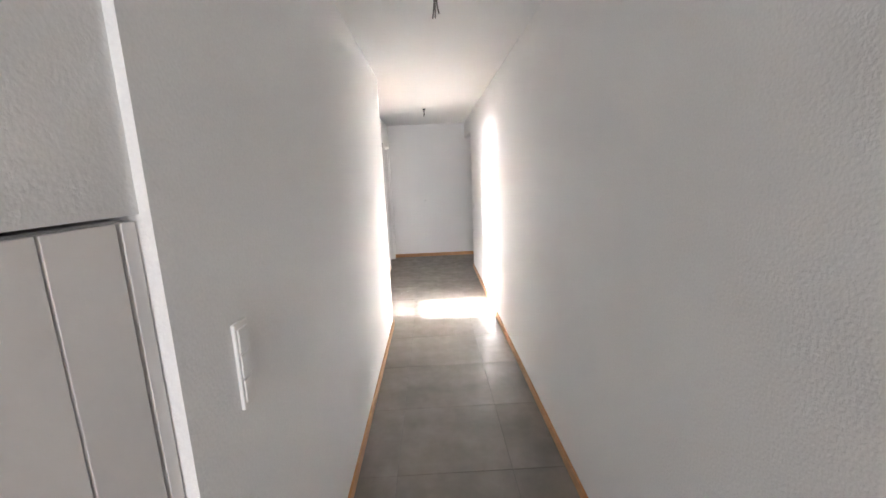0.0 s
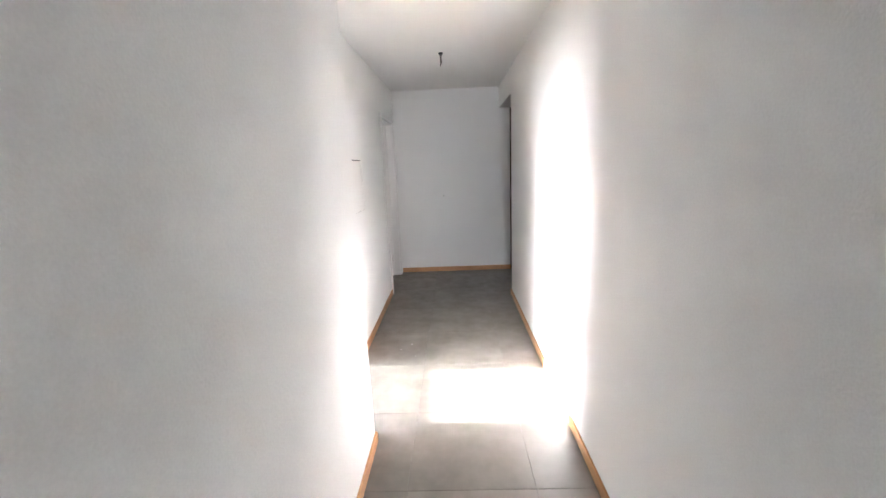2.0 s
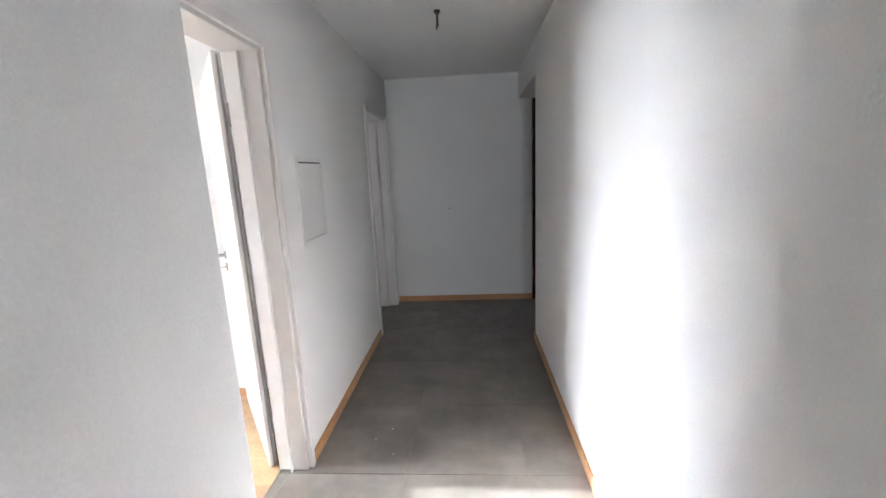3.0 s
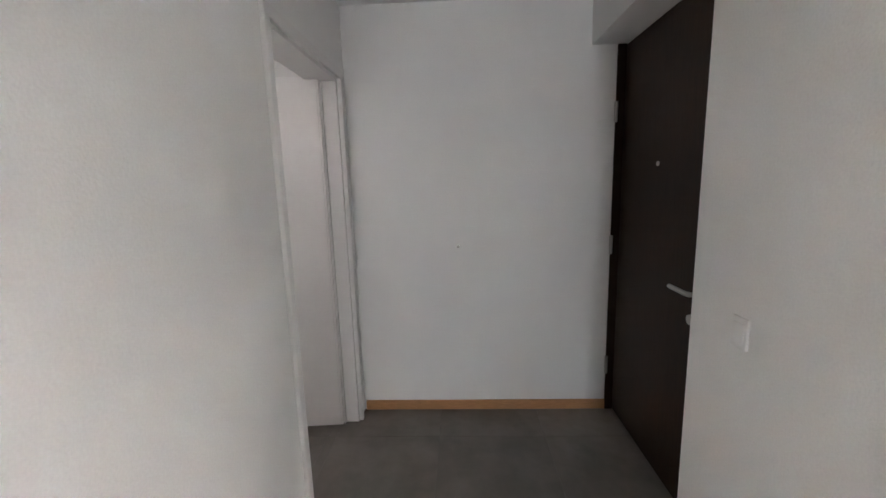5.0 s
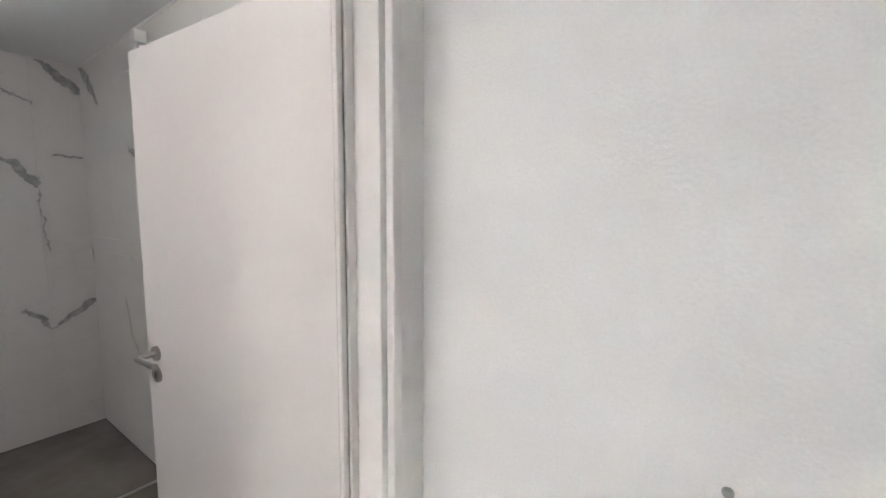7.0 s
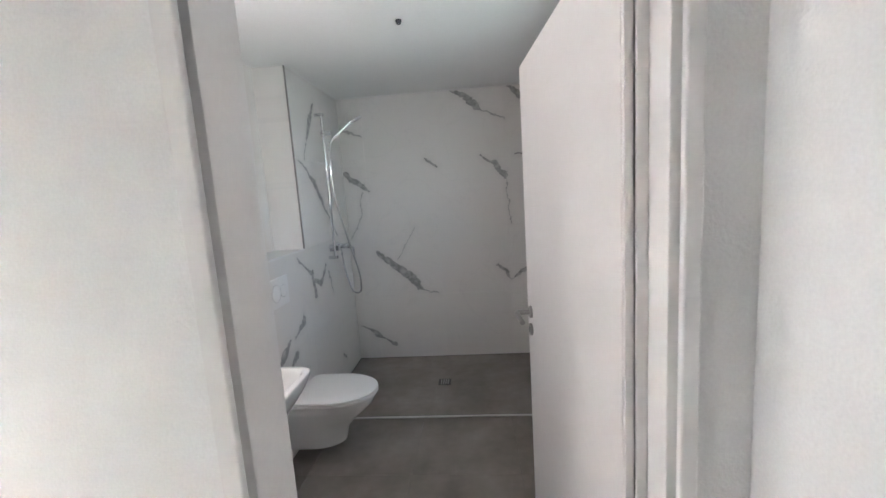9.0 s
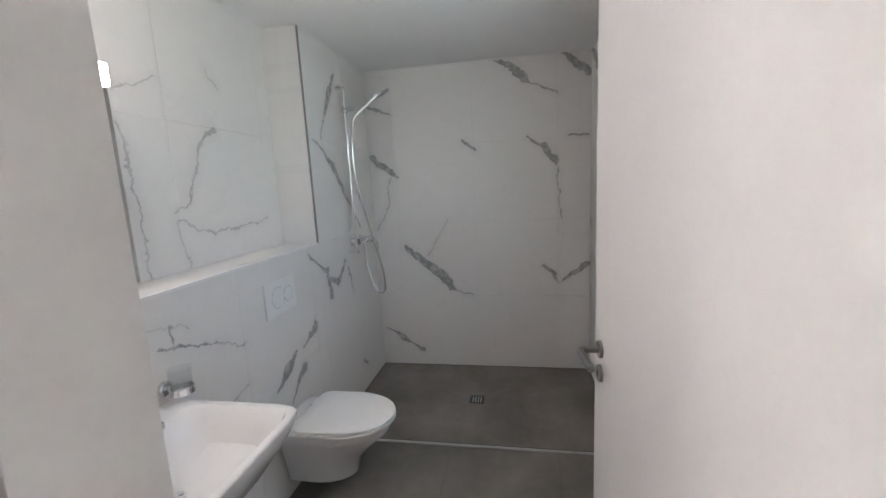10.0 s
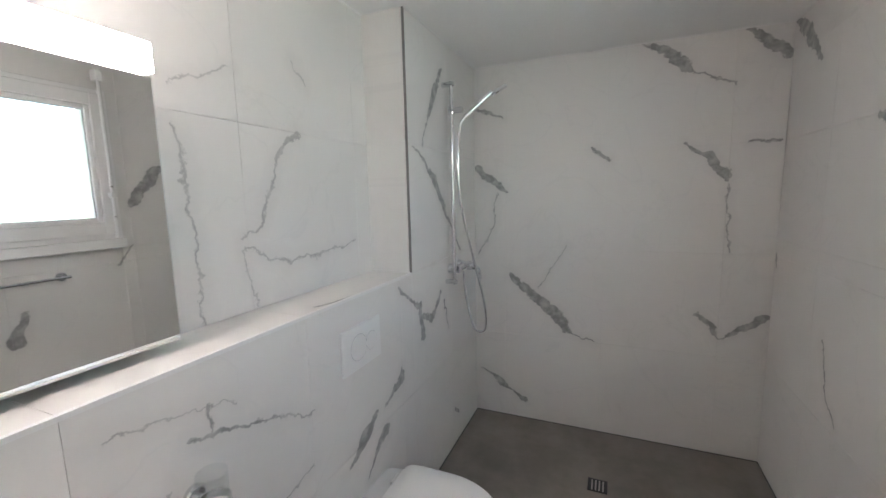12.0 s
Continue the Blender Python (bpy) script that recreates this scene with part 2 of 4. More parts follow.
def tube(bm, pts, r, n=10, caps=True):
    """A round bar along a line of points."""
    pts = [Vector(p) for p in pts]
    rs = r if isinstance(r, (list, tuple)) else [r] * len(pts)
    rings, side = [], None
    for i, p in enumerate(pts):
        d = (pts[min(i + 1, len(pts) - 1)] - pts[max(i - 1, 0)]).normalized()
        if side is None:
            side = d.orthogonal().normalized()
        side = (side - d * side.dot(d)).normalized()
        up = d.cross(side)
        rings.append([bm.verts.new(p + rs[i] * (side * math.cos(2 * math.pi * k / n) + up * math.sin(2 * math.pi * k / n))) for k in range(n)])
    for a, b in zip(rings, rings[1:]):
        for k in range(n):
            bm.faces.new((a[k], a[(k + 1) % n], b[(k + 1) % n], b[k]))
    if caps:
        bm.faces.new(rings[0][::-1])
        bm.faces.new(rings[-1])


def smooth_line(pts, steps=8):
    """A rounded line through the points."""
    p = [Vector(q) for q in pts]
    p = [2 * p[0] - p[1], *p, 2 * p[-1] - p[-2]]
    out = []
    for a, b, c, d in zip(p, p[1:], p[2:], p[3:]):
        for i in range(steps):
            t = i / steps
            out.append(0.5 * (2 * b + (c - a) * t + (2 * a - 5 * b + 4 * c - d) * t * t + (3 * b - a - 3 * c + d) * t ** 3))
    out.append(p[-2])
    return out


def loft(bm, rings, close_first=True, close_last=True):
    made = [[bm.verts.new(p) for p in ring] for ring in rings]
    n = len(made[0])
    for a, b in zip(made, made[1:]):
        for k in range(n):
            bm.faces.new((a[k], a[(k + 1) % n], b[(k + 1) % n], b[k]))
    if close_first:
        bm.faces.new(made[0][::-1])
    if close_last:
        bm.faces.new(made[-1])


def ring(cx, cy, z, hx, hy, power=6.0, n=40):
    """A rounded rectangle, level."""
    out = []
    for k in range(n):
        a = 2 * math.pi * k / n
        c, s = math.cos(a), math.sin(a)
        out.append((cx + hx * math.copysign(abs(c) ** (2 / power), c), cy + hy * math.copysign(abs(s) ** (2 / power), s), z))
    return out


def d_ring(cx, back, front, z, hw, n=44, mid=0.45):
    """A level outline with a straight back and a round front."""
    ym = back + (front - back) * mid
    out = []
    for k in range(n):
        a = 2 * math.pi * k / n
        c, s = math.cos(a), math.sin(a)
        if s >= 0:
            out.append((cx + hw * c, ym + (front - ym) * s, z))
        else:
            e = 2 / 9
            out.append((cx + hw * math.copysign(abs(c) ** e, c), ym - (ym - back) * abs(s) ** e, z))
    return out


def thing(name, x, y, z, label, category, group=""):
    ob = new(name)
    ob.location = (x, y, z)
    return tagged(ob, label, category, group)


def settled(ob, parent):
    """Keeps a part built in world numbers in its place under a thing."""
    ob.matrix_parent_inverse = Matrix.Translation(-Vector(parent.location))
    return ob


def at(name, bm, mat, parent, label="", smooth=False):
    """A part built in world numbers."""
    bmesh.ops.translate(bm, vec=-Vector(parent.location), verts=bm.verts)
    return part(name, bm, mat, parent, label, smooth)


def structure(name, bm, mat, label):
    return tagged(link_mesh(name, bm, mat), label, kind="structure")


# ---------- the shell ----------
H = 2.42          # ceiling
XL = -1.388       # hall wall with the doors
XN = -1.102       # narrow stretch of the hall
XB = -4.335       # shower end wall
YS = -1.642       # basin wall
YN = 0.070        # window wall of the bathroom
NICHE_Y, NICHE_X, NICHE_Z = -1.860, -3.345, 1.218
D1 = (-3.447, -2.665)   # bedroom doorway
D2 = (-0.932, -0.143)   # bathroom doorway
HEAD = 1.995
J = 0.020          # lining thickness
WX, WZ = (-3.16, -1.83), (1.325, 2.24)   # bathroom window
T = 0.006         # wall tile thickness

structure("wall_right", boxes(((0, -9.6, -0.1), (0.30, -1.10, H)), ((0, -1.10, 2.16), (0.30, 0.0, H))), PLASTER, "white textured plaster wall of the hall")
structure("wall_entrance", boxes(((0.245, -1.10, -0.1), (0.40, 0.06, 2.16)), ((0.300, -1.3, -0.1), (0.40, -1.10, H)), ((0.140, 0.0, -0.1), (0.245, 0.06, 2.16))), PLASTER, "white plaster recess around the entrance door")
structure("wall_end", boxes(((XL, 0, -0.1), (0.140, 0.30, H)), ((0.140, 0.06, -0.1), (0.40, 0.30, H))), PLASTER, "white plaster wall closing the hall")
structure("wall_left_narrow", boxes(((-1.54, -6.86, -0.1), (XN, -3.55, H)), ((-1.54, -9.6, -0.1), (XN, -7.75, H))), PLASTER, "white textured plaster wall of the narrow hall")
structure("wall_recess", boxes(((-1.85, -7.75, -0.1), (-1.75, -6.86, H)), ((-1.75, -7.75, 1.482), (-1.120, -6.86, H)), ((-1.75, -6.86, -0.1), (-1.54, -6.73, H)), ((-1.75, -7.85, -0.1), (-1.54, -7.75, H))), PLASTER, "white plaster recess around the cupboard")
structure("wall_left", boxes(((-1.54, -3.55, -0.1), (XL, D1[0] - J, H)), ((-1.54, D1[0] - J, HEAD + J), (XL, D1[1] + J, H)), ((-1.54, D1[1] + J, -0.1), (XL, D2[0] - J, H)), ((-1.54, D2[0] - J, HEAD + J), (XL, D2[1] + J, H)), ((-1.54, D2[1] + J, -0.1), (XL, 0.30, H))), PLASTER, "white textured plaster wall with two doorways")
# Invented room, out of view, that closes the hall's rear around the fill lamp.
structure("wall_living", boxes(((-4.15, -14.65, -0.1), (-1.85, -14.5, H)), ((0.45, -14.65, -0.1), (2.65, -14.5, H)), ((-1.85, -14.65, -0.1), (0.45, -14.5, 0.45)), ((-1.85, -14.65, 2.25), (0.45, -14.5, H)), ((-4.15, -14.5, -0.1), (-4.0, -9.6, H)), ((2.5, -14.5, -0.1), (2.65, -9.6, H)), ((-4.15, -9.6, -0.1), (-1.54, -9.45, H)), ((0.30, -9.6, -0.1), (2.65, -9.45, H))), PLASTER, "plain white walls of an added, unseen room behind the hall")
structure("ceiling_living", boxes(((-4.15, -14.65, H), (2.65, -9.75, H + 0.15))), CEILING, "smooth white painted ceiling")
structure("floor_living", boxes(((-4.0, -14.5, -0.1), (2.5, -9.6, -0.002))), PLANK, "oak floor of an added, unseen room behind the hall")
structure("wall_bath_south", boxes(((-4.50, -1.97, -0.1), (NICHE_X, YS - T, H)), ((NICHE_X, -1.97, -0.1), (-1.54, YS - T, NICHE_Z - T)), ((NICHE_X, -1.97, NICHE_Z - T), (-1.54, NICHE_Y - T, H))), WALLGROUT, "tiled bathroom wall with a shelf niche")
structure("wall_bath_west", boxes(((-4.50, YS - T, -0.1), (XB - T, 0.36, H))), WALLGROUT, "tiled shower end wall")
structure("wall_bath_north", boxes(((XB - T, YN + T, -0.1), (WX[0], 0.36, H)), ((WX[1], YN + T, -0.1), (-1.54, 0.36, H)), ((WX[0], YN + T, -0.1), (WX[1], 0.36, WZ[0])), ((WX[0], YN + T, WZ[1]), (WX[1], 0.36, H))), WALLGROUT, "tiled bathroom wall around the window")
structure("wall_bedroom_west", boxes(((-5.1, -6.0, -0.1), (-4.95, -4.05, H)), ((-5.1, -2.58, -0.1), (-4.95, -1.97, H)), ((-5.1, -4.05, -0.1), (-4.95, -2.58, 1.20)), ((-5.1, -4.05, 2.22), (-4.95, -2.58, H))), PLASTER, "white bedroom wall with a window opening")
structure("wall_bedroom_south", boxes(((-5.1, -6.15, -0.1), (-1.54, -6.0, H))), PLASTER, "plain white bedroom wall")
structure("wall_bedroom_north", boxes(((-5.1, -1.97, -0.1), (-4.5, -1.85, H))), PLASTER, "plain white bedroom wall")
structure("wall_bedroom_lining", boxes(((-4.5, -1.976, 0), (-1.54, -1.970, H))), PLASTER, "white plaster on the bedroom wall")
structure("ceiling", boxes(((-5.1, -9.75, H), (0.40, 0.36, H + 0.15))), CEILING, "smooth white painted ceiling")
ground = structure("ground", boxes(((-400, -400, -0.4), (400, 400, -0.102))), material("lawn", (0.07, 0.11, 0.04), 0.9, grain=0.3, grain_scale=3), "lawn around the building")

floor = structure("floor", boxes(((-1.54, -9.6, -0.1), (0.30, 0, -0.004)), ((-1.85, -7.75, -0.1), (-1.54, -6.86, -0.004)), ((-3.285, YS - T, -0.1), (-1.54, YN + T, -0.004))), GROUT, "grey stone-look floor tiles")
shower_floor = structure("shower_floor", boxes(((XB - T, YS - T, -0.1), (-3.297, YN + T, -0.006))), GROUT, "grey stone-look shower floor")
bedroom_floor = structure("bedroom_floor", boxes(((-5.1, -6.0, -0.1), (-1.54, -1.976, -0.012))), GROUT, "oak floorboards in the bedroom")

# skirting boards
SK, ST = 0.062, 0.012


def skirting(lo, hi):
    return structure("baseboard", boxes(((*lo, 0.0), (*hi, SK)), bevel=0.002, seg=1), OAK, "honey-coloured wooden skirting board")


skirting((-ST, -9.6), (0, -1.10))
skirting((-ST, -1.10), (0.185, -1.10 + ST))
skirting((XL + 0.012, -ST), (0.140, 0))
skirting((XN, -6.86), (XN + ST, -3.55))
skirting((XN, -9.6), (XN + ST, -7.75))
skirting((XL + 0.012, -3.55), (XN + ST, -3.55 + ST))
skirting((XL, D1[1] + 0.047), (XL + ST, D2[0] - 0.047))
skirting((-4.9, -1.976 - ST), (-1.54, -1.976))

# ---------- doors ----------


def door_lining(name, y0, y1, label):
    """Jambs and casings on both faces of the doorway in the left wall."""
    root = tagged(new(name), label, kind="structure")
    c, j, g, back = 0.030, 0.020, 0.014, XL - 0.006
    part("jamb", boxes(((-1.546, y0 - j, 0), (back, y0, HEAD)), bevel=0.002), FRAME, root)
    part("jamb", boxes(((-1.546, y1, 0), (back, y1 + j, HEAD)), bevel=0.002), FRAME, root)
    part("head_lining", boxes(((-1.546, y0 - j, HEAD), (back, y1 + j, HEAD + j)), bevel=0.002), FRAME, root)
    part("jamb_stop", boxes(((-1.4775, y1 - 0.0225, 0), (-1.470, y1, HEAD)), bevel=0.002), FRAME, root)
    for x0, x1 in ((XL + 0.0005, XL + 0.018), (-1.556, -1.5405)):
        part("casing", boxes(((x0, y0 - g - c - 0.012, 0), (x1, y0 - g, HEAD + g)), bevel=0.004, seg=3), FRAME, root)
        part("casing", boxes(((x0, y1 + g, 0), (x1, y1 + g + c, HEAD + g)), bevel=0.004, seg=3), FRAME, root)
        part("head_casing", boxes(((x0, y0 - g - c - 0.012, HEAD + g), (x1, y1 + g + c, HEAD + g + 0.045)), bevel=0.004, seg=3), FRAME, root)
    return root


def lever_set(root, x, z, side, face):
    """Round-rose lever handle and key rose; side: +1 or -1 face of the leaf, the lever points to the hinge (local +x is to the free edge)."""
    y = face
    s = side
    bm = bmesh.new()
    tube(bm, [(x, y, z), (x, y + s * 0.004, z), (x, y + s * 0.009, z)], [0.026, 0.026, 0.024], 24)
    h = part("handle", bm, STEEL, root, "brushed steel lever handle", True)
    bm = bmesh.new()
    tube(bm, smooth_line([(x, y + s * 0.008, z), (x, y + s * 0.042, z), (x - 0.006, y + s * 0.058, z), (x - 0.03, y + s * 0.063, z), (x - 0.130, y + s * 0.063, z)], 6), 0.0102, 14)
    part("lever", bm, STEEL, h, "", True)
    bm = bmesh.new()
    tube(bm, [(x, y, z - 0.075), (x, y + s * 0.004, z - 0.075), (x, y + s * 0.009, z - 0.075)], [0.026, 0.026, 0.024], 24)
    k = part("key_rose", bm, STEEL, root, "", True)
    bm = boxes(((x - 0.003, min(y + s * 0.009, y + s * 0.0102), z - 0.085), (x + 0.003, max(y + s * 0.009, y + s * 0.0102), z - 0.066)))
    part("keyhole", bm, DARKMETAL, k)


def door_leaf(name, hinge, direction, width, label):
    """A flush white leaf. direction: angle of the leaf from its hinge, in degrees."""
    root = tagged(new(name), label, "door")
    root.matrix_world = pose(hinge[0], hinge[1], 0.008, 0, 0, direction)
    part("leaf", boxes(((0.0, -0.020, 0), (width, 0.020, 2.002)), bevel=0.003), LACQUER, root)
    part("rebate_edge", boxes(((-0.012, 0.002, 0.0), (0.0, 0.0195, 2.0)), bevel=0.002), LACQUER, root)
    part("edge_seal", boxes(((-0.004, -0.008, 0.0), (-0.0002, -0.001, 1.99))), SEAL, root, "grey rubber edge seal")
    for z in (0.24, 1.74):
        bm = bmesh.new()
        tube(bm, [(-0.012, -0.020, z - 0.05), (-0.012, -0.020, z + 0.05)], 0.0075, 12)
        part("hinge", bm, STEEL, root, "", True)
    lever_set(root, width - 0.066, 1.010, -1, -0.020)
    lever_set(root, width - 0.066, 1.010, 1, 0.020)
    return root


door_lining("door_1", *D1, "white doorway lining to the bedroom")
door_lining("door_2", *D2, "white doorway lining to the bathroom")
BATH_HINGE, BATH_FREE = Vector((-1.490, -0.166)), Vector((-2.405, -0.238))
swing = BATH_FREE - BATH_HINGE
door_leaf("bathroom_door", BATH_HINGE, math.degrees(math.atan2(swing.y, swing.x)), swing.length, "white flush bathroom door standing open with steel handle")
bed = door_leaf("bedroom_door", (-1.590, -2.640), 127.0, 0.79, "white flush bedroom door swung wide open")
key = thing("key", -1.590, -2.640, 0, "small steel key in the bedroom door lock", "key")
key.matrix_world = bed.matrix_world.copy()
bm = bmesh.new()
tube(bm, [(0.724, 0.0305, 0.935), (0.724, 0.060, 0.935)], 0.003, 8)
tube(bm, [(0.724 + 0.011 * math.cos(a), 0.071 + 0.011 * math.sin(a), 0.935) for a in [math.pi * k / 8 for k in range(17)]], 0.002, 6, False)
part("key_bow", bm, STEEL, key, "", True)

# entrance door in its recess
entrance = thing("entrance_door", 0.185, -0.55, 0, "dark brown veneered entrance door, closed", "door")
at("leaf", boxes(((0.185, -1.04, 0.006), (0.240, 0.045, 2.15)), bevel=0.002), DARKWOOD, entrance)
at("frame_post", boxes(((0.178, -1.098, 0.0), (0.244, -1.044, 2.155)), bevel=0.002), DARKWOOD, entrance)
at("frame_post", boxes(((0.139, -0.014, 0.0), (0.186, -0.0005, 2.157)), bevel=0.001), DARKWOOD, entrance)
at("frame_head", boxes(((0.192, -1.044, 2.151), (0.244, 0.055, 2.158)), bevel=0.002), DARKWOOD, entrance)
bm = bmesh.new()
tube(bm, [(0.186, -0.437, 1.498), (0.180, -0.437, 1.498), (0.178, -0.437, 1.498)], [0.011, 0.011, 0.008], 20)
at("peephole", bm, STEEL, entrance, "steel door viewer", True)
bm = bmesh.new()
for sgn in (0,):
    pts = []
    for k in range(32):
        a = 2 * math.pi * k / 32
        c, s = math.cos(a), math.sin(a)
        pts.append((-0.855 + 0.021 * c, 0.945 + 0.021 * s + (0.115 if s >= 0 else -0.115)))
    loft(bm, [[(x, y, z) for y, z in pts] for x in (0.186, 0.178)])
plate = at("lock_plate", bm, STEEL, entrance, "long rounded steel lock plate")
bm = bmesh.new()
tube(bm, smooth_line([(0.178, -0.855, 0.985), (0.140, -0.855, 0.985), (0.128, -0.845, 0.985), (0.125, -0.82, 0.985), (0.125, -0.715, 0.985)], 6), 0.0095, 14)
bmesh.ops.translate(bm, vec=-Vector(entrance.location), verts=bm.verts)
part("lever", bm, STEEL, plate, "", True)
bm = bmesh.new()
tube(bm, [(0.178, -0.855, 0.885), (0.160, -0.855, 0.885), (0.150, -0.855, 0.885), (0.135, -0.855, 0.885)], [0.011, 0.011, 0.020, 0.020], 18)
bmesh.ops.translate(bm, vec=-Vector(entrance.location), verts=bm.verts)
part("lock_knob", bm, STEEL, plate, "", True)
for z in (0.30, 1.05, 1.80):
    bm = bmesh.new()
    tube(bm, [(0.137, -0.018, z - 0.055), (0.137, -0.018, z + 0.055)], 0.0095, 12)
    at("hinge", bm, STEEL, entrance, "", True)

# ---------- hall things ----------


def switch_plate(x, y, z, facing, h, keys, label):
    """A wall switch; facing: +1 looks to +x, -1 to -x."""
    root = thing("light_switch", x, y, z, label, "switch")
    f = facing
    part("plate", boxes(((min(0, f * 0.009), -0.030, -h / 2), (max(0, f * 0.009), 0.030, h / 2)), bevel=0.003), PLASTIC, root)
    step = (h - 0.024) / keys
    for k in range(keys):
        z0 = -h / 2 + 0.012 + k * step
        part("rocker", boxes(((min(f * 0.008, f * 0.0125), -0.021, z0 + 0.003), (max(f * 0.008, f * 0.0125), 0.021, z0 + step - 0.003)), bevel=0.002), PLASTIC, root)
    return root


switch_plate(0.0, -1.335, 1.022, -1, 0.086, 1, "white single light switch beside the entrance door")
switch_plate(XN, -6.645, 1.115, 1, 0.205, 3, "white triple light switch on plaster")
sock = thing("fuse_panel", XL, -2.25, 1.34, "white flush fuse box door in the hall wall", "fuse box")
part("panel_frame", boxes(((0, -0.178, -0.228), (0.007, -0.155, 0.228)), ((0, 0.155, -0.228), (0.007, 0.178, 0.228)), ((0, -0.155, -0.228), (0.007, 0.155, -0.205)), ((0, -0.155, 0.205), (0.007, 0.155, 0.228))), PLASTIC, sock)
# Dark sheet behind the door: the gap's shade is put in as colour.
part("panel_gap", boxes(((0.0, -0.155, -0.205), (0.001, 0.155, 0.205))), DARKMETAL, sock, "dark sheet standing in for shade in the door gap")
part("panel_door", boxes(((0.002, -0.151, -0.202), (0.006, 0.151, 0.197)), bevel=0.001), PLASTIC, sock)
bm = bmesh.new()
tube(bm, [(0.006, 0.125, 0.02), (0.010, 0.125, 0.02)], 0.009, 16)
part("latch", bm, PLASTIC, sock, "", True)

spot = thing("door_stop", -0.759, 0.0, 1.057, "small grey wall door stop", "door stop")
bm = bmesh.new()
tube(bm, [(0, 0, 0), (0, -0.004, 0), (0, -0.010, 0)], [0.009, 0.009, 0.006], 16)
part("rubber_disc", bm, material("grey_rubber", (0.42, 0.41, 0.39), 0.7), spot, "", True)


def ceiling_outlet(x, y, label, spread):
    root = thing("ceiling_outlet", x, y, H, label, "ceiling outlet")
    bm = bmesh.new()
    tube(bm, [(0, 0, 0), (0, 0, -0.006), (0, 0, -0.018)], [0.020, 0.020, 0.014], 20)
    part("cap", bm, DARKMETAL, root, "", True)
    for k in range(4):
        a = 1.3 * k + 0.4
        e = spread * (0.6 + 0.4 * (k % 2))
        bm = bmesh.new()
        tube(bm, smooth_line([(0.006 * math.cos(a), 0.006 * math.sin(a), -0.014), (0.5 * e * math.cos(a), 0.5 * e * math.sin(a), -0.05), (e * math.cos(a), e * math.sin(a), -0.085 - 0.012 * (k % 3))], 4), 0.0035, 8)
        part("wire", bm, COPPER, root, "", True)
    return root


ceiling_outlet(-0.580, -5.285, "loose lamp wires hanging from the hall ceiling", 0.03)
ceiling_outlet(-0.694, -1.75, "short lamp wires hanging from the hall ceiling", 0.012)

for cx, cy, r in ((-1.02, -2.34, 0.005), (-1.10, -2.43, 0.004), (-0.98, -2.55, 0.003)):
    crumb = tagged(new("plaster_crumb"), "tiny white plaster crumb on the tiles", "crumb", "crumbs on the hall floor")
    crumb.location = (cx, cy, 0)
    bm = bmesh.new()
    bmesh.ops.create_icosphere(bm, subdivisions=1, radius=r, matrix=Matrix.Translation((0, 0, r * 0.7)) @ Matrix.Diagonal((1.2, 0.8, 0.7, 1)))
    part("grain", bm, PLASTER, crumb)

# white cupboard in the recess
cup = thing("cupboard", -1.43, -7.29, 0, "tall white cupboard in a wall recess", "cupboard")
at("body", boxes(((-1.74, -7.74, 0.0), (-1.145, -6.865, 1.475)), bevel=0.002), LACQUER, cup)
for y0, y1 in ((-7.72, -7.38), (-7.376, -7.032), (-7.028, -6.906)):
    at("door", boxes(((-1.1448, y0, 0.08), (-1.125, y1, 1.472)), bevel=0.002), LACQUER, cup)

at("side_panel", boxes(((-1.1448, -6.896, 0.0), (-1.125, -6.865, 1.472)), bevel=0.002), LACQUER, cup)

# ---------- bathroom ----------
vein_b = [
    [(-0.63, 2.42, 0.008), (-0.50, 2.35, 0.035), (-0.40, 2.27, 0.045), (-0.36, 2.23, 0.006), (-0.17, 2.15, 0.008)],
    [(-0.15, 2.42, 0.012), (0.0, 2.32, 0.04), (0.06, 2.27, 0.03)],
    [(-0.39, 1.84, 0.008), (-0.27, 1.77, 0.028), (-0.18, 1.66, 0.035)], [(-0.17, 1.62, 0.003), (-0.14, 1.24, 0.004)],
    [(-0.08, 1.845, 0.010), (0.05, 1.825, 0.010)],
    [(-0.88, 1.85, 0.008), (-0.79, 1.785, 0.022)],
    [(-1.62, 1.745, 0.035), (-1.52, 1.67, 0.035), (-1.42, 1.60, 0.018)], [(-1.48, 1.60, 0.004), (-1.51, 1.36, 0.005), (-1.61, 1.18, 0.003)],
    [(-1.40, 1.03, 0.018), (-1.26, 0.92, 0.035), (-1.10, 0.79, 0.055), (-1.02, 0.70, 0.045), (-0.98, 0.665, 0.006), (-0.84, 0.61, 0.006)],
    [(-0.28, 0.86, 0.018), (-0.22, 0.80, 0.018), (-0.16, 0.71, 0.005), (-0.05, 0.79, 0.022), (0.06, 0.87, 0.035)],
    [(-1.62, 0.33, 0.005), (-1.50, 0.285, 0.012), (-1.45, 0.235, 0.055), (-1.38, 0.19, 0.006), (-1.29, 0.14, 0.028)],
    [(-1.64, 2.15, 0.012), (-1.55, 2.12, 0.015), (-1.45, 2.08, 0.008)],
    [(-1.02, 1.24, 0.003), (-1.20, 0.95, 0.003)]]
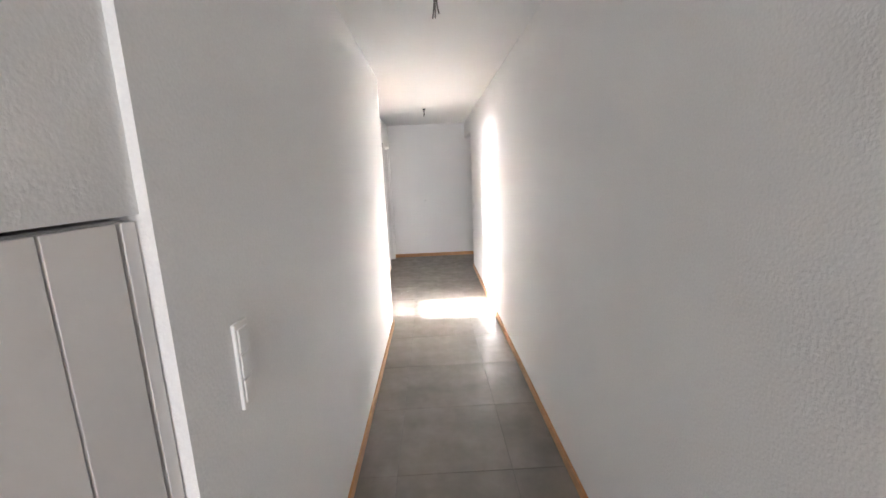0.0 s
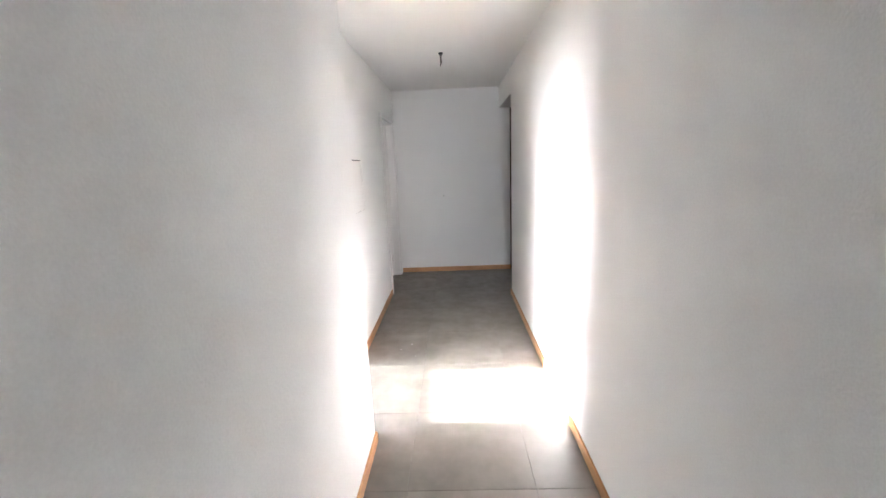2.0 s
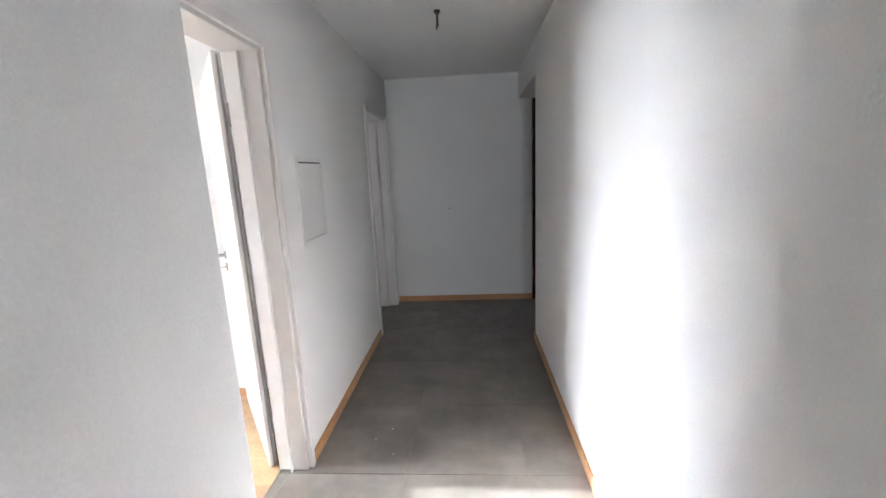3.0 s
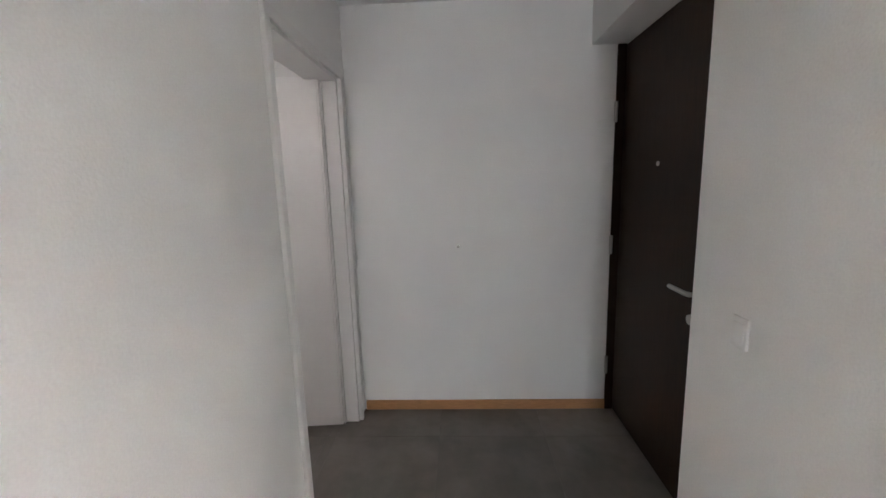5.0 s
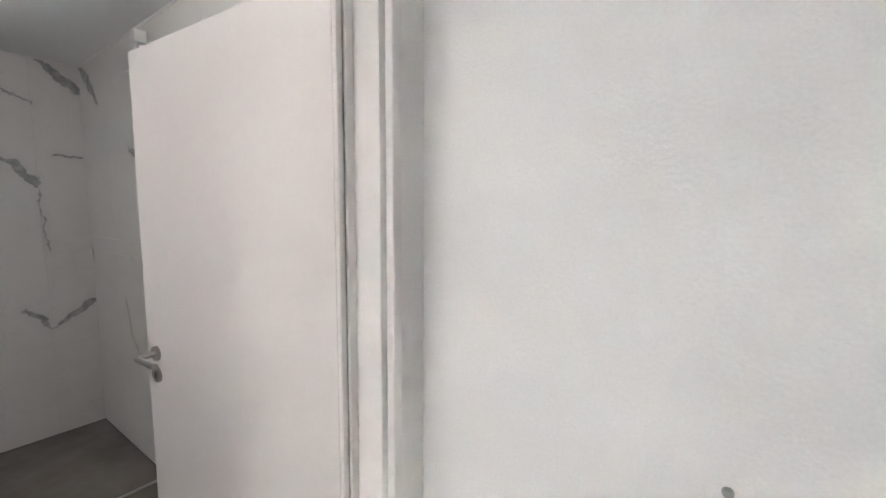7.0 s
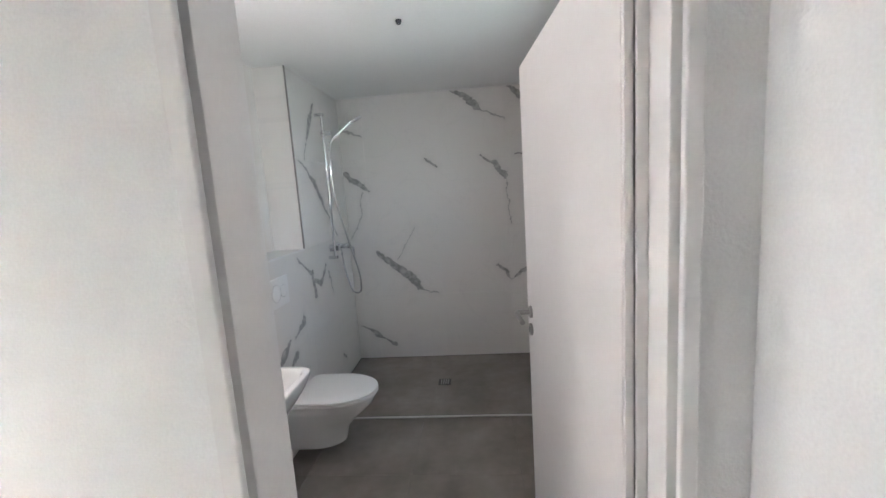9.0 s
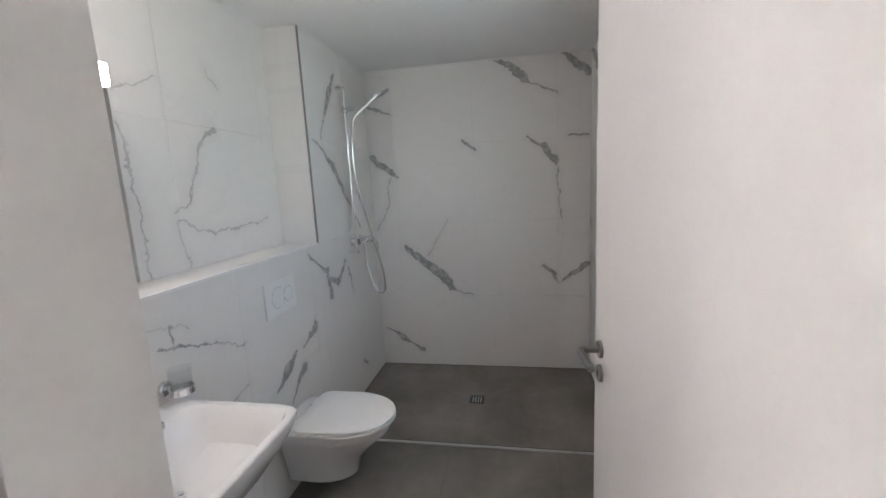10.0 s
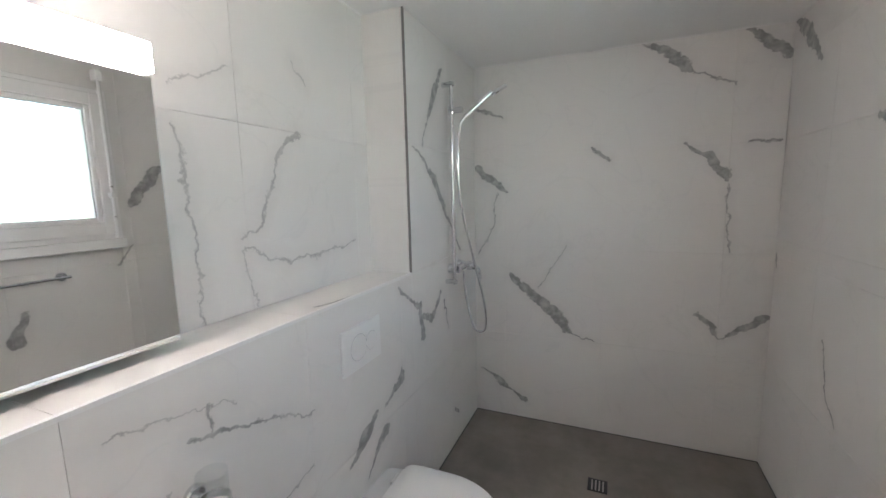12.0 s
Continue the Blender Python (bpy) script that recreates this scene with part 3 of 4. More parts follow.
vein_s = [
    [(-3.78, 2.28, 0.008), (-3.68, 2.14, 0.035), (-3.61, 2.02, 0.03), (-3.57, 1.97, 0.005), (-3.50, 1.84, 0.007)],
    [(-3.38, 1.82, 0.005), (-3.52, 1.77, 0.012), (-3.63, 1.68, 0.032), (-3.80, 1.48, 0.018), (-4.02, 1.24, 0.008)],
    [(-3.21, 1.17, 0.012), (-3.33, 1.09, 0.012), (-3.42, 1.03, 0.025), (-3.46, 0.86, 0.04)], [(-3.46, 0.98, 0.012), (-3.57, 0.93, 0.032), (-3.70, 1.03, 0.010)], [(-3.74, 0.98, 0.012), (-3.80, 0.80, 0.004)],
    [(-3.22, 0.80, 0.004), (-3.20, 0.74, 0.045), (-3.06, 0.69, 0.004)],
    [(-2.99, 0.69, 0.010), (-2.91, 0.635, 0.055), (-2.78, 0.57, 0.006)],
    [(-3.05, 0.58, 0.042), (-2.99, 0.53, 0.022), (-2.91, 0.45, 0.004)],
    [(-2.62, 0.89, 0.002), (-2.45, 0.96, 0.004), (-2.26, 1.02, 0.011), (-2.20, 1.04, 0.004)], [(-2.26, 1.03, 0.005), (-2.27, 1.09, 0.010)], [(-2.35, 1.07, 0.001), (-2.05, 1.14, 0.002)],
    [(-2.60, 0.72, 0.003), (-2.44, 0.67, 0.004)],
    [(-2.16, 0.95, 0.004), (-2.10, 0.90, 0.012), (-2.06, 0.80, 0.006)],
    [(-3.89, 0.23, 0.02), (-3.95, 0.19, 0.012)]]
vein_n = [
    [(-2.868, 1.814, 0.025), (-2.815, 1.793, 0.018), (-2.752, 1.709, 0.007), (-2.699, 1.582, 0.011), (-2.667, 1.498, 0.010), (-2.593, 1.456, 0.005)],
    [(-2.593, 1.424, 0.005), (-2.699, 1.392, 0.005), (-2.794, 1.350, 0.008), (-2.952, 1.361, 0.007), (-3.205, 1.382, 0.005)],
    [(-2.404, 1.793, 0.006), (-2.425, 1.688, 0.008), (-2.414, 1.572, 0.008), (-2.430, 1.466, 0.008), (-2.435, 1.234, 0.006)],
    [(-2.383, 1.920, 0.004), (-2.488, 1.935, 0.007), (-2.593, 1.983, 0.004)],
    [(-2.878, 2.088, 0.003), (-2.920, 2.025, 0.006)],
    [(-2.593, 1.424, 0.003), (-2.625, 1.234, 0.004)], [(-1.760, 1.287, 0.01), (-1.655, 2.131, 0.01)]]
vein_e = [
    [(-4.34, 2.42, 0.012), (-4.16, 2.30, 0.055), (-4.0, 2.14, 0.012)],
    [(-3.53, 1.84, 0.012), (-3.40, 1.78, 0.05), (-3.25, 1.58, 0.04)],
    [(-4.34, 1.22, 0.022), (-4.32, 1.15, 0.006)],
    [(-3.75, 0.95, 0.006), (-3.68, 0.75, 0.008), (-3.60, 0.66, 0.006)],
    [(-3.22, 1.31, 0.010), (-3.12, 1.20, 0.010)],
    [(-1.95, 1.1, 0.02), (-1.75, 0.8, 0.03)], [(-2.67, 1.0, 0.02), (-2.62, 0.88, 0.05)]]
vein_sill = [[(-2.70, -1.68, 0.004), (-2.78, -1.655, 0.018), (-2.87, -1.64, 0.012)]]
MARBLE_B = marble("marble_tile_shower", "yz", vein_b)
MARBLE_S = marble("marble_tile_basin_wall", "xz", vein_s)
MARBLE_N = marble("marble_tile_niche", "xz", vein_n, 0.6, 0.66)
MARBLE_E = marble("marble_tile_window_wall", "xz", vein_e)
MARBLE_SILL = marble("marble_tile_shelf", "xy", vein_sill)

tile_meshes = {}


def tile(name, parent, mat, u, v, origin, ax_u, ax_v, thick=T, gap=0.0010, chamfer=0.0005):
    """One tile between u[0]..u[1] and v[0]..v[1] in a plane."""
    w, h = u[1] - u[0] - gap, v[1] - v[0] - gap
    if w < 0.012 or h < 0.012:
        return
    k = (round(w, 4), round(h, 4), thick, mat.name)
    if k not in tile_meshes:
        a, b, c = w / 2, h / 2, chamfer
        vs = []
        for z, i in ((-thick, 0), (-c, 0), (0, c)):
            vs += [(-a + i, -b + i, z), (a - i, -b + i, z), (a - i, b - i, z), (-a + i, b - i, z)]
        fs = [(8, 9, 10, 11)] + [(r + q, r + (q + 1) % 4, r + 4 + (q + 1) % 4, r + 4 + q) for r in (0, 4) for q in range(4)]
        me = bpy.data.meshes.new(name)
        me.from_pydata(vs, [], fs)
        me.materials.append(mat)
        tile_meshes[k] = me
    ob = new(name, tile_meshes[k])
    au, av = Vector(ax_u), Vector(ax_v)
    n = au.cross(av)
    mid = Vector(origin) + au * (u[0] + u[1]) / 2 + av * (v[0] + v[1]) / 2
    ob.matrix_world = Matrix((au, av, n)).transposed().to_4x4()
    ob.location = mid
    ob.parent = parent
    return ob


def cuts(lo, hi, joints):
    c = [lo, *[j for j in sorted(joints) if lo + 0.01 < j < hi - 0.01], hi]
    return list(zip(c, c[1:]))


ZJ = (0.61, 1.22, 1.83)
wall_of = {o.name: o for o in scene.objects}

# basin: shelf, tap, tumbler
BX = -1.965
basin = thing("washbasin", BX, YS, 0.85, "white ceramic wall-hung washbasin", "washbasin")
bm = bmesh.new()
yc = YS + 0.245
rings = [[(x, y, z + 0.010) for x, y, z in r] for r in (ring(BX, YS + 0.13, 0.66, 0.10, 0.125, 4), ring(BX, YS + 0.17, 0.665, 0.15, 0.165, 4), ring(BX, YS + 0.21, 0.71, 0.208, 0.207, 5), ring(BX, yc - 0.01, 0.79, 0.256, 0.232, 7), ring(BX, yc, 0.838, 0.262, 0.243, 8),
         ring(BX, yc, 0.847, 0.261, 0.242, 8), ring(BX, yc, 0.851, 0.256, 0.238, 8), ring(BX, yc + 0.030, 0.851, 0.236, 0.189, 8), ring(BX, yc + 0.032, 0.845, 0.229, 0.182, 8), ring(BX, yc + 0.035, 0.79, 0.211, 0.160, 6),
         ring(BX, yc + 0.030, 0.745, 0.200, 0.125, 4), ring(BX, yc + 0.015, 0.725, 0.12, 0.08, 3), ring(BX, yc, 0.720, 0.022, 0.022, 2))]
loft(bm, rings)
at("bowl", bm, CERAMIC, basin, "", True)
bm = bmesh.new()
tube(bm, [(BX, yc, 0.729), (BX, yc, 0.734), (BX, yc, 0.736)], [0.021, 0.021, 0.016], 20)
at("waste", bm, CHROME, basin, "chrome waste", True)
bm = bmesh.new()
tube(bm, smooth_line([(BX, YS + 0.16, 0.665), (BX, YS + 0.16, 0.52), (BX, YS + 0.15, 0.47), (BX, YS + 0.08, 0.46), (BX, YS, 0.46)], 5), 0.016, 14)
at("trap", bm, CHROME, basin, "chrome bottle trap", True)
fx, fy = -1.992, YS + 0.062
tap = thing("basin_tap", fx, fy, 0.861, "chrome single-lever basin tap on the washbasin", "tap")
bm = bmesh.new()
tube(bm, [(0, 0, 0), (0, 0, 0.006), (0, 0, 0.007), (0, 0, 0.075), (0, 0, 0.080)], [0.026, 0.026, 0.022, 0.021, 0.018], 24)
part("tap_body", bm, CHROME, tap, "", True)
bm = bmesh.new()
box(bm, (-0.017, 0.0, 0.034), (0.017, 0.140, 0.056), 0.006, 3)
bmesh.ops.rotate(bm, cent=(0, 0, 0.045), matrix=Matrix.Rotation(radians(4), 3, "X"), verts=bm.verts)
tube(bm, [(0, 0.124, 0.050), (0, 0.124, 0.030)], 0.011, 16)
part("spout", bm, CHROME, tap, "", True)
bm = bmesh.new()
tube(bm, [(0, 0, 0.079), (0, 0, 0.083), (0, 0, 0.106), (0, 0, 0.110)], [0.021, 0.024, 0.024, 0.020], 24)
box(bm, (-0.013, -0.010, 0.094), (0.013, 0.098, 0.106), 0.005, 2)
bmesh.ops.rotate(bm, cent=(0, 0, 0.085), matrix=Matrix.Rotation(radians(10), 3, "X"), verts=bm.verts)
part("lever", bm, CHROME, tap, "", False)

gx, gz = -2.205, 0.905
holder = thing("tumbler_holder", gx, YS, gz, "round chrome tumbler holder on the tiled wall", "tumbler holder")
bm = bmesh.new()
tube(bm, [(0, 0, 0), (0, 0.010, 0), (0, 0.014, 0)], [0.025, 0.025, 0.020], 24)
part("wall_rose", bm, CHROME, holder, "", True)
bm = bmesh.new()
tube(bm, [(0, 0.012, 0), (0, 0.036, 0)], 0.008, 12)
part("arm", bm, CHROME, holder, "", True)
bm = bmesh.new()
loft(bm, [[(r * math.cos(2 * math.pi * k / 32), 0.07 + r * math.sin(2 * math.pi * k / 32), z) for k in range(32)] for r, z in ((0.037, -0.010), (0.037, 0.010), (0.0335, 0.010), (0.0335, -0.010), (0.037, -0.010))], False, False)
part("cup_ring", bm, CHROME, holder, "", True)
cup_glass = thing("tumbler", gx, YS + 0.07, gz - 0.02, "clear glass tumbler in a chrome holder", "tumbler")
bm = bmesh.new()
loft(bm, [[(r * math.cos(2 * math.pi * k / 32), r * math.sin(2 * math.pi * k / 32), z) for k in range(32)] for r, z in ((0.029, 0), (0.0325, 0.03), (0.034, 0.095), (0.0325, 0.095), (0.031, 0.03), (0.027, 0.006))])
part("glass", bm, GLASS, cup_glass, "", True)

# toilet
WCX = -2.885
wc = thing("toilet", WCX, YS, 0.42, "white ceramic wall-hung toilet, lid closed", "toilet")
bm = bmesh.new()
loft(bm, [d_ring(WCX, YS + 0.001, YS + 0.30, 0.095, 0.085), d_ring(WCX, YS + 0.001, YS + 0.335, 0.11, 0.11), d_ring(WCX, YS + 0.001, YS + 0.36, 0.20, 0.125), d_ring(WCX, YS + 0.001, YS + 0.43, 0.27, 0.145), d_ring(WCX, YS + 0.001, YS + 0.515, 0.345, 0.172), d_ring(WCX, YS + 0.001, YS + 0.535, 0.385, 0.178), d_ring(WCX, YS + 0.001, YS + 0.532, 0.398, 0.176)])
at("bowl", bm, CERAMIC, wc, "", True)
bm = bmesh.new()
loft(bm, [d_ring(WCX, YS + 0.105, YS + 0.545, 0.400, 0.182), d_ring(WCX, YS + 0.100, YS + 0.550, 0.405, 0.187), d_ring(WCX, YS + 0.102, YS + 0.548, 0.414, 0.185)])
at("seat", bm, PLASTIC, wc, "", True)
bm = bmesh.new()
loft(bm, [d_ring(WCX, YS + 0.100, YS + 0.546, 0.417, 0.183), d_ring(WCX, YS + 0.096, YS + 0.551, 0.421, 0.187), d_ring(WCX, YS + 0.096, YS + 0.549, 0.431, 0.186), d_ring(WCX, YS + 0.104, YS + 0.538, 0.437, 0.178), d_ring(WCX, YS + 0.15, YS + 0.48, 0.441, 0.12), d_ring(WCX, YS + 0.22, YS + 0.38, 0.442, 0.05)])
at("lid", bm, PLASTIC, wc, "", True)
for dx in (-0.09, 0.09):
    bm = bmesh.new()
    tube(bm, [(WCX + dx - 0.03, YS + 0.085, 0.412), (WCX + dx + 0.03, YS + 0.085, 0.412)], 0.012, 14)
    at("lid_hinge", bm, PLASTIC, wc, "", True)

flush = thing("flush_plate", -2.897, YS, 1.02, "white flush plate with two round buttons", "flush plate")
part("plate", boxes(((-0.128, 0, -0.086), (0.128, 0.012, 0.086)), bevel=0.004), PLASTIC, flush)
for x, r in ((0.028, 0.050), (-0.058, 0.036)):
    bm = bmesh.new()
    loft(bm, [[(x + q * math.cos(2 * math.pi * k / 36), y, q * math.sin(2 * math.pi * k / 36)) for k in range(36)] for q, y in ((r, 0.011), (r, 0.0135), (r - 0.002, 0.0145), (r - 0.004, 0.0135))])
    b = part("button", bm, PLASTIC, flush, "", False)
    bm = bmesh.new()
    loft(bm, [[(x + q * math.cos(2 * math.pi * k / 36), y, q * math.sin(2 * math.pi * k / 36)) for k in range(36)] for q, y in ((r + 0.0022, 0.0122), (r + 0.0022, 0.0128), (r, 0.0128), (r, 0.0122))], False, False)
    part("button_ring", bm, CHROME, b)

# mirror with its lamp strip, standing off the niche wall
mir = thing("lighted_mirror", -1.95, NICHE_Y, 1.25, "frameless wall mirror with a glowing lamp strip", "mirror")
MX = (-2.285, -1.615)
# Backing coloured dark green to stand in for the shadowed band below the glass.
at("backing", boxes(((MX[0] + 0.03, NICHE_Y, 1.29), (MX[1] - 0.03, -1.757, 1.88))), GREENSHADE, mir)
at("mirror_glass", boxes(((MX[0], -1.757, 1.248), (MX[1], -1.750, 1.872))), MIRROR, mir, "silvered mirror glass")
at("glass_edge", boxes(((MX[0], -1.7568, 1.243), (MX[1], -1.7502, 1.248)), ((MX[0] - 0.003, -1.7568, 1.243), (MX[0], -1.7502, 1.872))), ALU, mir, "bright polished edge")
at("lamp_housing", boxes(((MX[0], -1.82, 1.874), (MX[1], -1.7465, 1.946)), bevel=0.003), PLASTIC, mir)
at("lamp_strip", boxes(((MX[0] + 0.002, -1.746, 1.876), (MX[1] - 0.002, -1.730, 1.944)), bevel=0.004), TUBE, mir, "glowing white lamp strip")

# shower set
rx, ry = -3.78, YS + 0.052
sh = thing("shower_set", rx, YS, 1.1, "chrome shower rail with hand shower and hose", "shower set")
bm = bmesh.new()
tube(bm, [(rx, ry, 1.07), (rx, ry, 2.20)], 0.0105, 16)
at("rail", bm, CHROME, sh, "", True)
for z in (1.085, 2.185):
    bm = bmesh.new()
    tube(bm, [(rx, YS, z), (rx, ry + 0.018, z)], 0.014, 16)
    at("rail_bracket", bm, CHROME, sh, "", True)
bm = bmesh.new()
tube(bm, [(rx, ry - 0.015, 2.045), (rx, ry + 0.065, 2.045)], 0.017, 16)
box(bm, (rx - 0.016, ry - 0.016, 2.02), (rx + 0.016, ry + 0.016, 2.07), 0.004)
at("slider", bm, CHROME, sh, "", True)
ha, hb = Vector((rx - 0.005, ry + 0.075, 2.005)), Vector((rx - 0.07, ry + 0.21, 2.135))
d = (hb - ha).normalized()
bm = bmesh.new()
tube(bm, [ha, ha + d * 0.05, ha + d * 0.16, hb], [0.011, 0.013, 0.012, 0.014], 16)
hs = at("hand_shower", bm, CHROME, sh, "", True)
bm = bmesh.new()
down = Vector((-0.25, 0.45, -0.85)).normalized()
hc = hb + Vector((-0.015, 0.035, 0.010))
tube(bm, [hc - down * 0.014, hc - down * 0.008, hc + down * 0.006, hc + down * 0.012], [0.02, 0.046, 0.050, 0.046], 28)
bmesh.ops.translate(bm, vec=-Vector(sh.location), verts=bm.verts)
part("shower_head", bm, CHROME, hs, "", True)
mx, my, mz = -3.91, YS + 0.065, 1.152
bm = bmesh.new()
tube(bm, [(mx + 0.10, my, mz), (mx - 0.10, my, mz)], 0.021, 20)
for s in (-0.075, 0.075):
    tube(bm, [(mx + s, YS, mz), (mx + s, YS + 0.012, mz), (mx + s, my, mz)], [0.032, 0.030, 0.016], 20)
mixer = at("mixer", bm, CHROME, sh, "", True)
bm = bmesh.new()
tube(bm, [(mx, my, mz + 0.004), (mx, my + 0.06, mz + 0.006), (mx, my + 0.075, mz + 0.004)], [0.022, 0.023, 0.018], 20)
tube(bm, smooth_line([(mx, my + 0.06, mz), (mx, my + 0.095, mz - 0.01), (mx, my + 0.10, mz - 0.08)], 4), 0.008, 12)
bmesh.ops.translate(bm, vec=-Vector(sh.location), verts=bm.verts)
part("mixer_lever", bm, CHROME, mixer, "", True)
bm = bmesh.new()
tube(bm, smooth_line([ha, ha + Vector((0.012, -0.025, -0.05)), (rx + 0.03, ry + 0.045, 1.80), (rx + 0.02, ry + 0.05, 1.55), (rx - 0.05, ry + 0.10, 1.22), (rx - 0.09, ry + 0.15, 0.95), (rx - 0.115, ry + 0.15, 0.80), (rx - 0.105, ry + 0.125, 0.765), (rx - 0.09, ry + 0.08, 0.80), (mx + 0.02, my + 0.015, 0.98), (mx + 0.015, my, mz - 0.02)], 9), 0.0072, 10)
at("hose", bm, CHROME, sh, "", True)

# shower threshold, drain, niche trims
edge = structure("trim", boxes(((-3.291, YS, -0.02), (-3.270, YN, 0.003))), ALU, "silver strip along the shower floor")
structure("trim_joint", boxes(((-3.300, YS, -0.02), (-3.2912, YN, 0.0005))), DARKMETAL, "black joint along the shower floor")
structure("trim_shower_joint", boxes(((XB, YS, -0.004), (-3.30, YS + 0.004, 0.002)), ((XB, YN - 0.004, -0.004), (-3.30, YN, 0.002)), ((XB, YS, -0.004), (XB + 0.004, YN, 0.002))), DARKMETAL, "dark joint around the shower floor")
structure("trim_shelf", boxes(((NICHE_X, YS - 0.010, NICHE_Z - 0.010), (-1.54, YS + 0.0015, NICHE_Z + 0.001))), FRAME, "white edge of the shelf niche")
structure("trim_niche", boxes(((NICHE_X - 0.0025, YS - 0.010, NICHE_Z - 0.010), (NICHE_X + 0.0015, YS + 0.0015, H))), DARKSTEEL, "thin silver tile trim around the niche")
structure("trim_ceiling", boxes(((XB, YS, H - 0.005), (XB + 0.006, YN, H)), ((XB, YN - 0.006, H - 0.005), (-1.54, YN, H)), ((XB, YS, H - 0.005), (NICHE_X, YS + 0.006, H)), ((NICHE_X, NICHE_Y, H - 0.005), (-1.54, NICHE_Y + 0.006, H))), FRAME, "white joint under the ceiling")
drain = thing("floor_drain", -3.795, -0.785, 0.0, "square steel floor drain in the shower", "drain")
part("drain_frame", boxes(((-0.05, -0.05, -0.004), (0.05, -0.042, 0.003)), ((-0.05, 0.042, -0.004), (0.05, 0.05, 0.003)), ((-0.05, -0.042, -0.004), (-0.042, 0.042, 0.003)), ((0.042, -0.042, -0.004), (0.05, 0.042, 0.003))), DARKMETAL, drain)
part("drain_pit", boxes(((-0.042, -0.042, -0.004), (0.042, 0.042, 0.0006))), DARKMETAL, drain, "dark drain opening")
for k in range(4):
    x = -0.028 + k * 0.0187
    part("drain_bar", boxes(((-0.042, x - 0.004, 0.0006), (0.042, x + 0.004, 0.0025))), STEEL, drain)
dot = thing("ceiling_outlet", -2.86, -0.80, H, "small black cable outlet in the bathroom ceiling", "ceiling outlet")
bm = bmesh.new()
tube(bm, [(0, 0, 0), (0, 0, -0.006), (0, 0, -0.02)], [0.016, 0.016, 0.01], 16)
part("cap", bm, DARKMETAL, dot, "", True)

# bathroom window
win = tagged(new("window_1"), "white tilt window with a clear pane", kind="structure")
x0, x1 = WX
z0, z1 = WZ
yf = YN - 0.020


def rect_frame(xa, xb, za, zb, w, ya, yb, bevel=0.004):
    return boxes(((xa, ya, za), (xa + w, yb, zb)), ((xb - w, ya, za), (xb, yb, zb)), ((xa + w, ya, za), (xb - w, yb, za + w)), ((xa + w, ya, zb - w), (xb - w, yb, zb)), bevel=bevel)


part("window_frame", rect_frame(x0, x1, z0 + 0.045, z1, 0.045, yf - 0.012, yf + 0.05), FRAME, win)
part("window_sash", rect_frame(x0 + 0.030, x1 - 0.030, z0 + 0.075, z1 - 0.03, 0.068, yf - 0.032, yf + 0.03), FRAME, win)
part("window_bead", rect_frame(x0 + 0.098, x1 - 0.098, z0 + 0.143, z1 - 0.098, 0.026, yf - 0.020, yf + 0.005, 0.006), FRAME, win)
part("glazing_seal", rect_frame(x0 + 0.124, x1 - 0.124, z0 + 0.169, z1 - 0.124, 0.006, yf - 0.008, yf + 0.004, 0.001), SEAL, win, "grey glazing seal")
part("window_sill", boxes(((x0 - 0.01, yf - 0.028, z0 - 0.012), (x1 + 0.01, yf + 0.05, z0 + 0.045)), bevel=0.005), FRAME, win)
pane = part("pane", boxes(((x0 + 0.10, yf, z0 + 0.145), (x1 - 0.10, yf + 0.006, z1 - 0.10))), PANE, win)
pane.visible_shadow = False
bm = boxes(((x1 - 0.075, yf - 0.060, z1 - 0.15), (x1 - 0.015, yf - 0.012, z1 - 0.02)), bevel=0.004)
stay = part("window_stay", bm, CHROME, win, "chrome window stay")
for k in range(3):
    part("slot", boxes(((x1 - 0.068, yf - 0.0615, z1 - 0.132 + 0.036 * k), (x1 - 0.022, yf - 0.059, z1 - 0.112 + 0.036 * k))), DARKMETAL, stay)
part("outer_reveal", rect_frame(x0 - 0.01, x1 + 0.01, z0 - 0.012, z1 + 0.01, 0.012, yf + 0.051, 0.37, 0), RENDER, win, "rendered outer reveal")
blind = thing("blind_crank", -3.110, yf - 0.05, 1.39, "white jointed crank rod of the window blind", "blind crank")
for za, zb, r in ((1.38, 1.50, 0.0105), (1.505, 1.675, 0.0085), (1.685, 2.30, 0.0095)):
    bm = bmesh.new()
    tube(bm, [(-3.110, yf - 0.05, za), (-3.110, yf - 0.05, zb)], r, 14)
    at("rod", bm, PLASTIC, blind, "", True)
for z in (1.502, 1.680):
    bm = bmesh.new()
    box(bm, (-3.116, yf - 0.056, z - 0.012), (-3.104, yf - 0.044, z + 0.012), 0.002)
    at("joint", bm, STEEL, blind, "steel joint")
at("clip", boxes(((-3.125, yf - 0.062, 1.615), (-3.095, yf - 0.012, 1.645)), bevel=0.003), PLASTIC, blind)
at("gear_box", boxes(((-3.130, yf - 0.065, 2.28), (-3.090, yf - 0.012, 2.34)), bevel=0.005), PLASTIC, blind)
bm = bmesh.new()
tube(bm, smooth_line([(-2.84, YN, 1.185), (-2.84, YN - 0.055, 1.185), (-2.81, YN - 0.06, 1.185), (-2.27, YN - 0.06, 1.185), (-2.24, YN - 0.055, 1.185), (-2.24, YN, 1.185)], 5), 0.008, 12)
towel = thing("towel_bar", -2.54, YN, 1.185, "chrome towel bar under the window", "towel bar")
at("bar", bm, CHROME, towel, "", True)
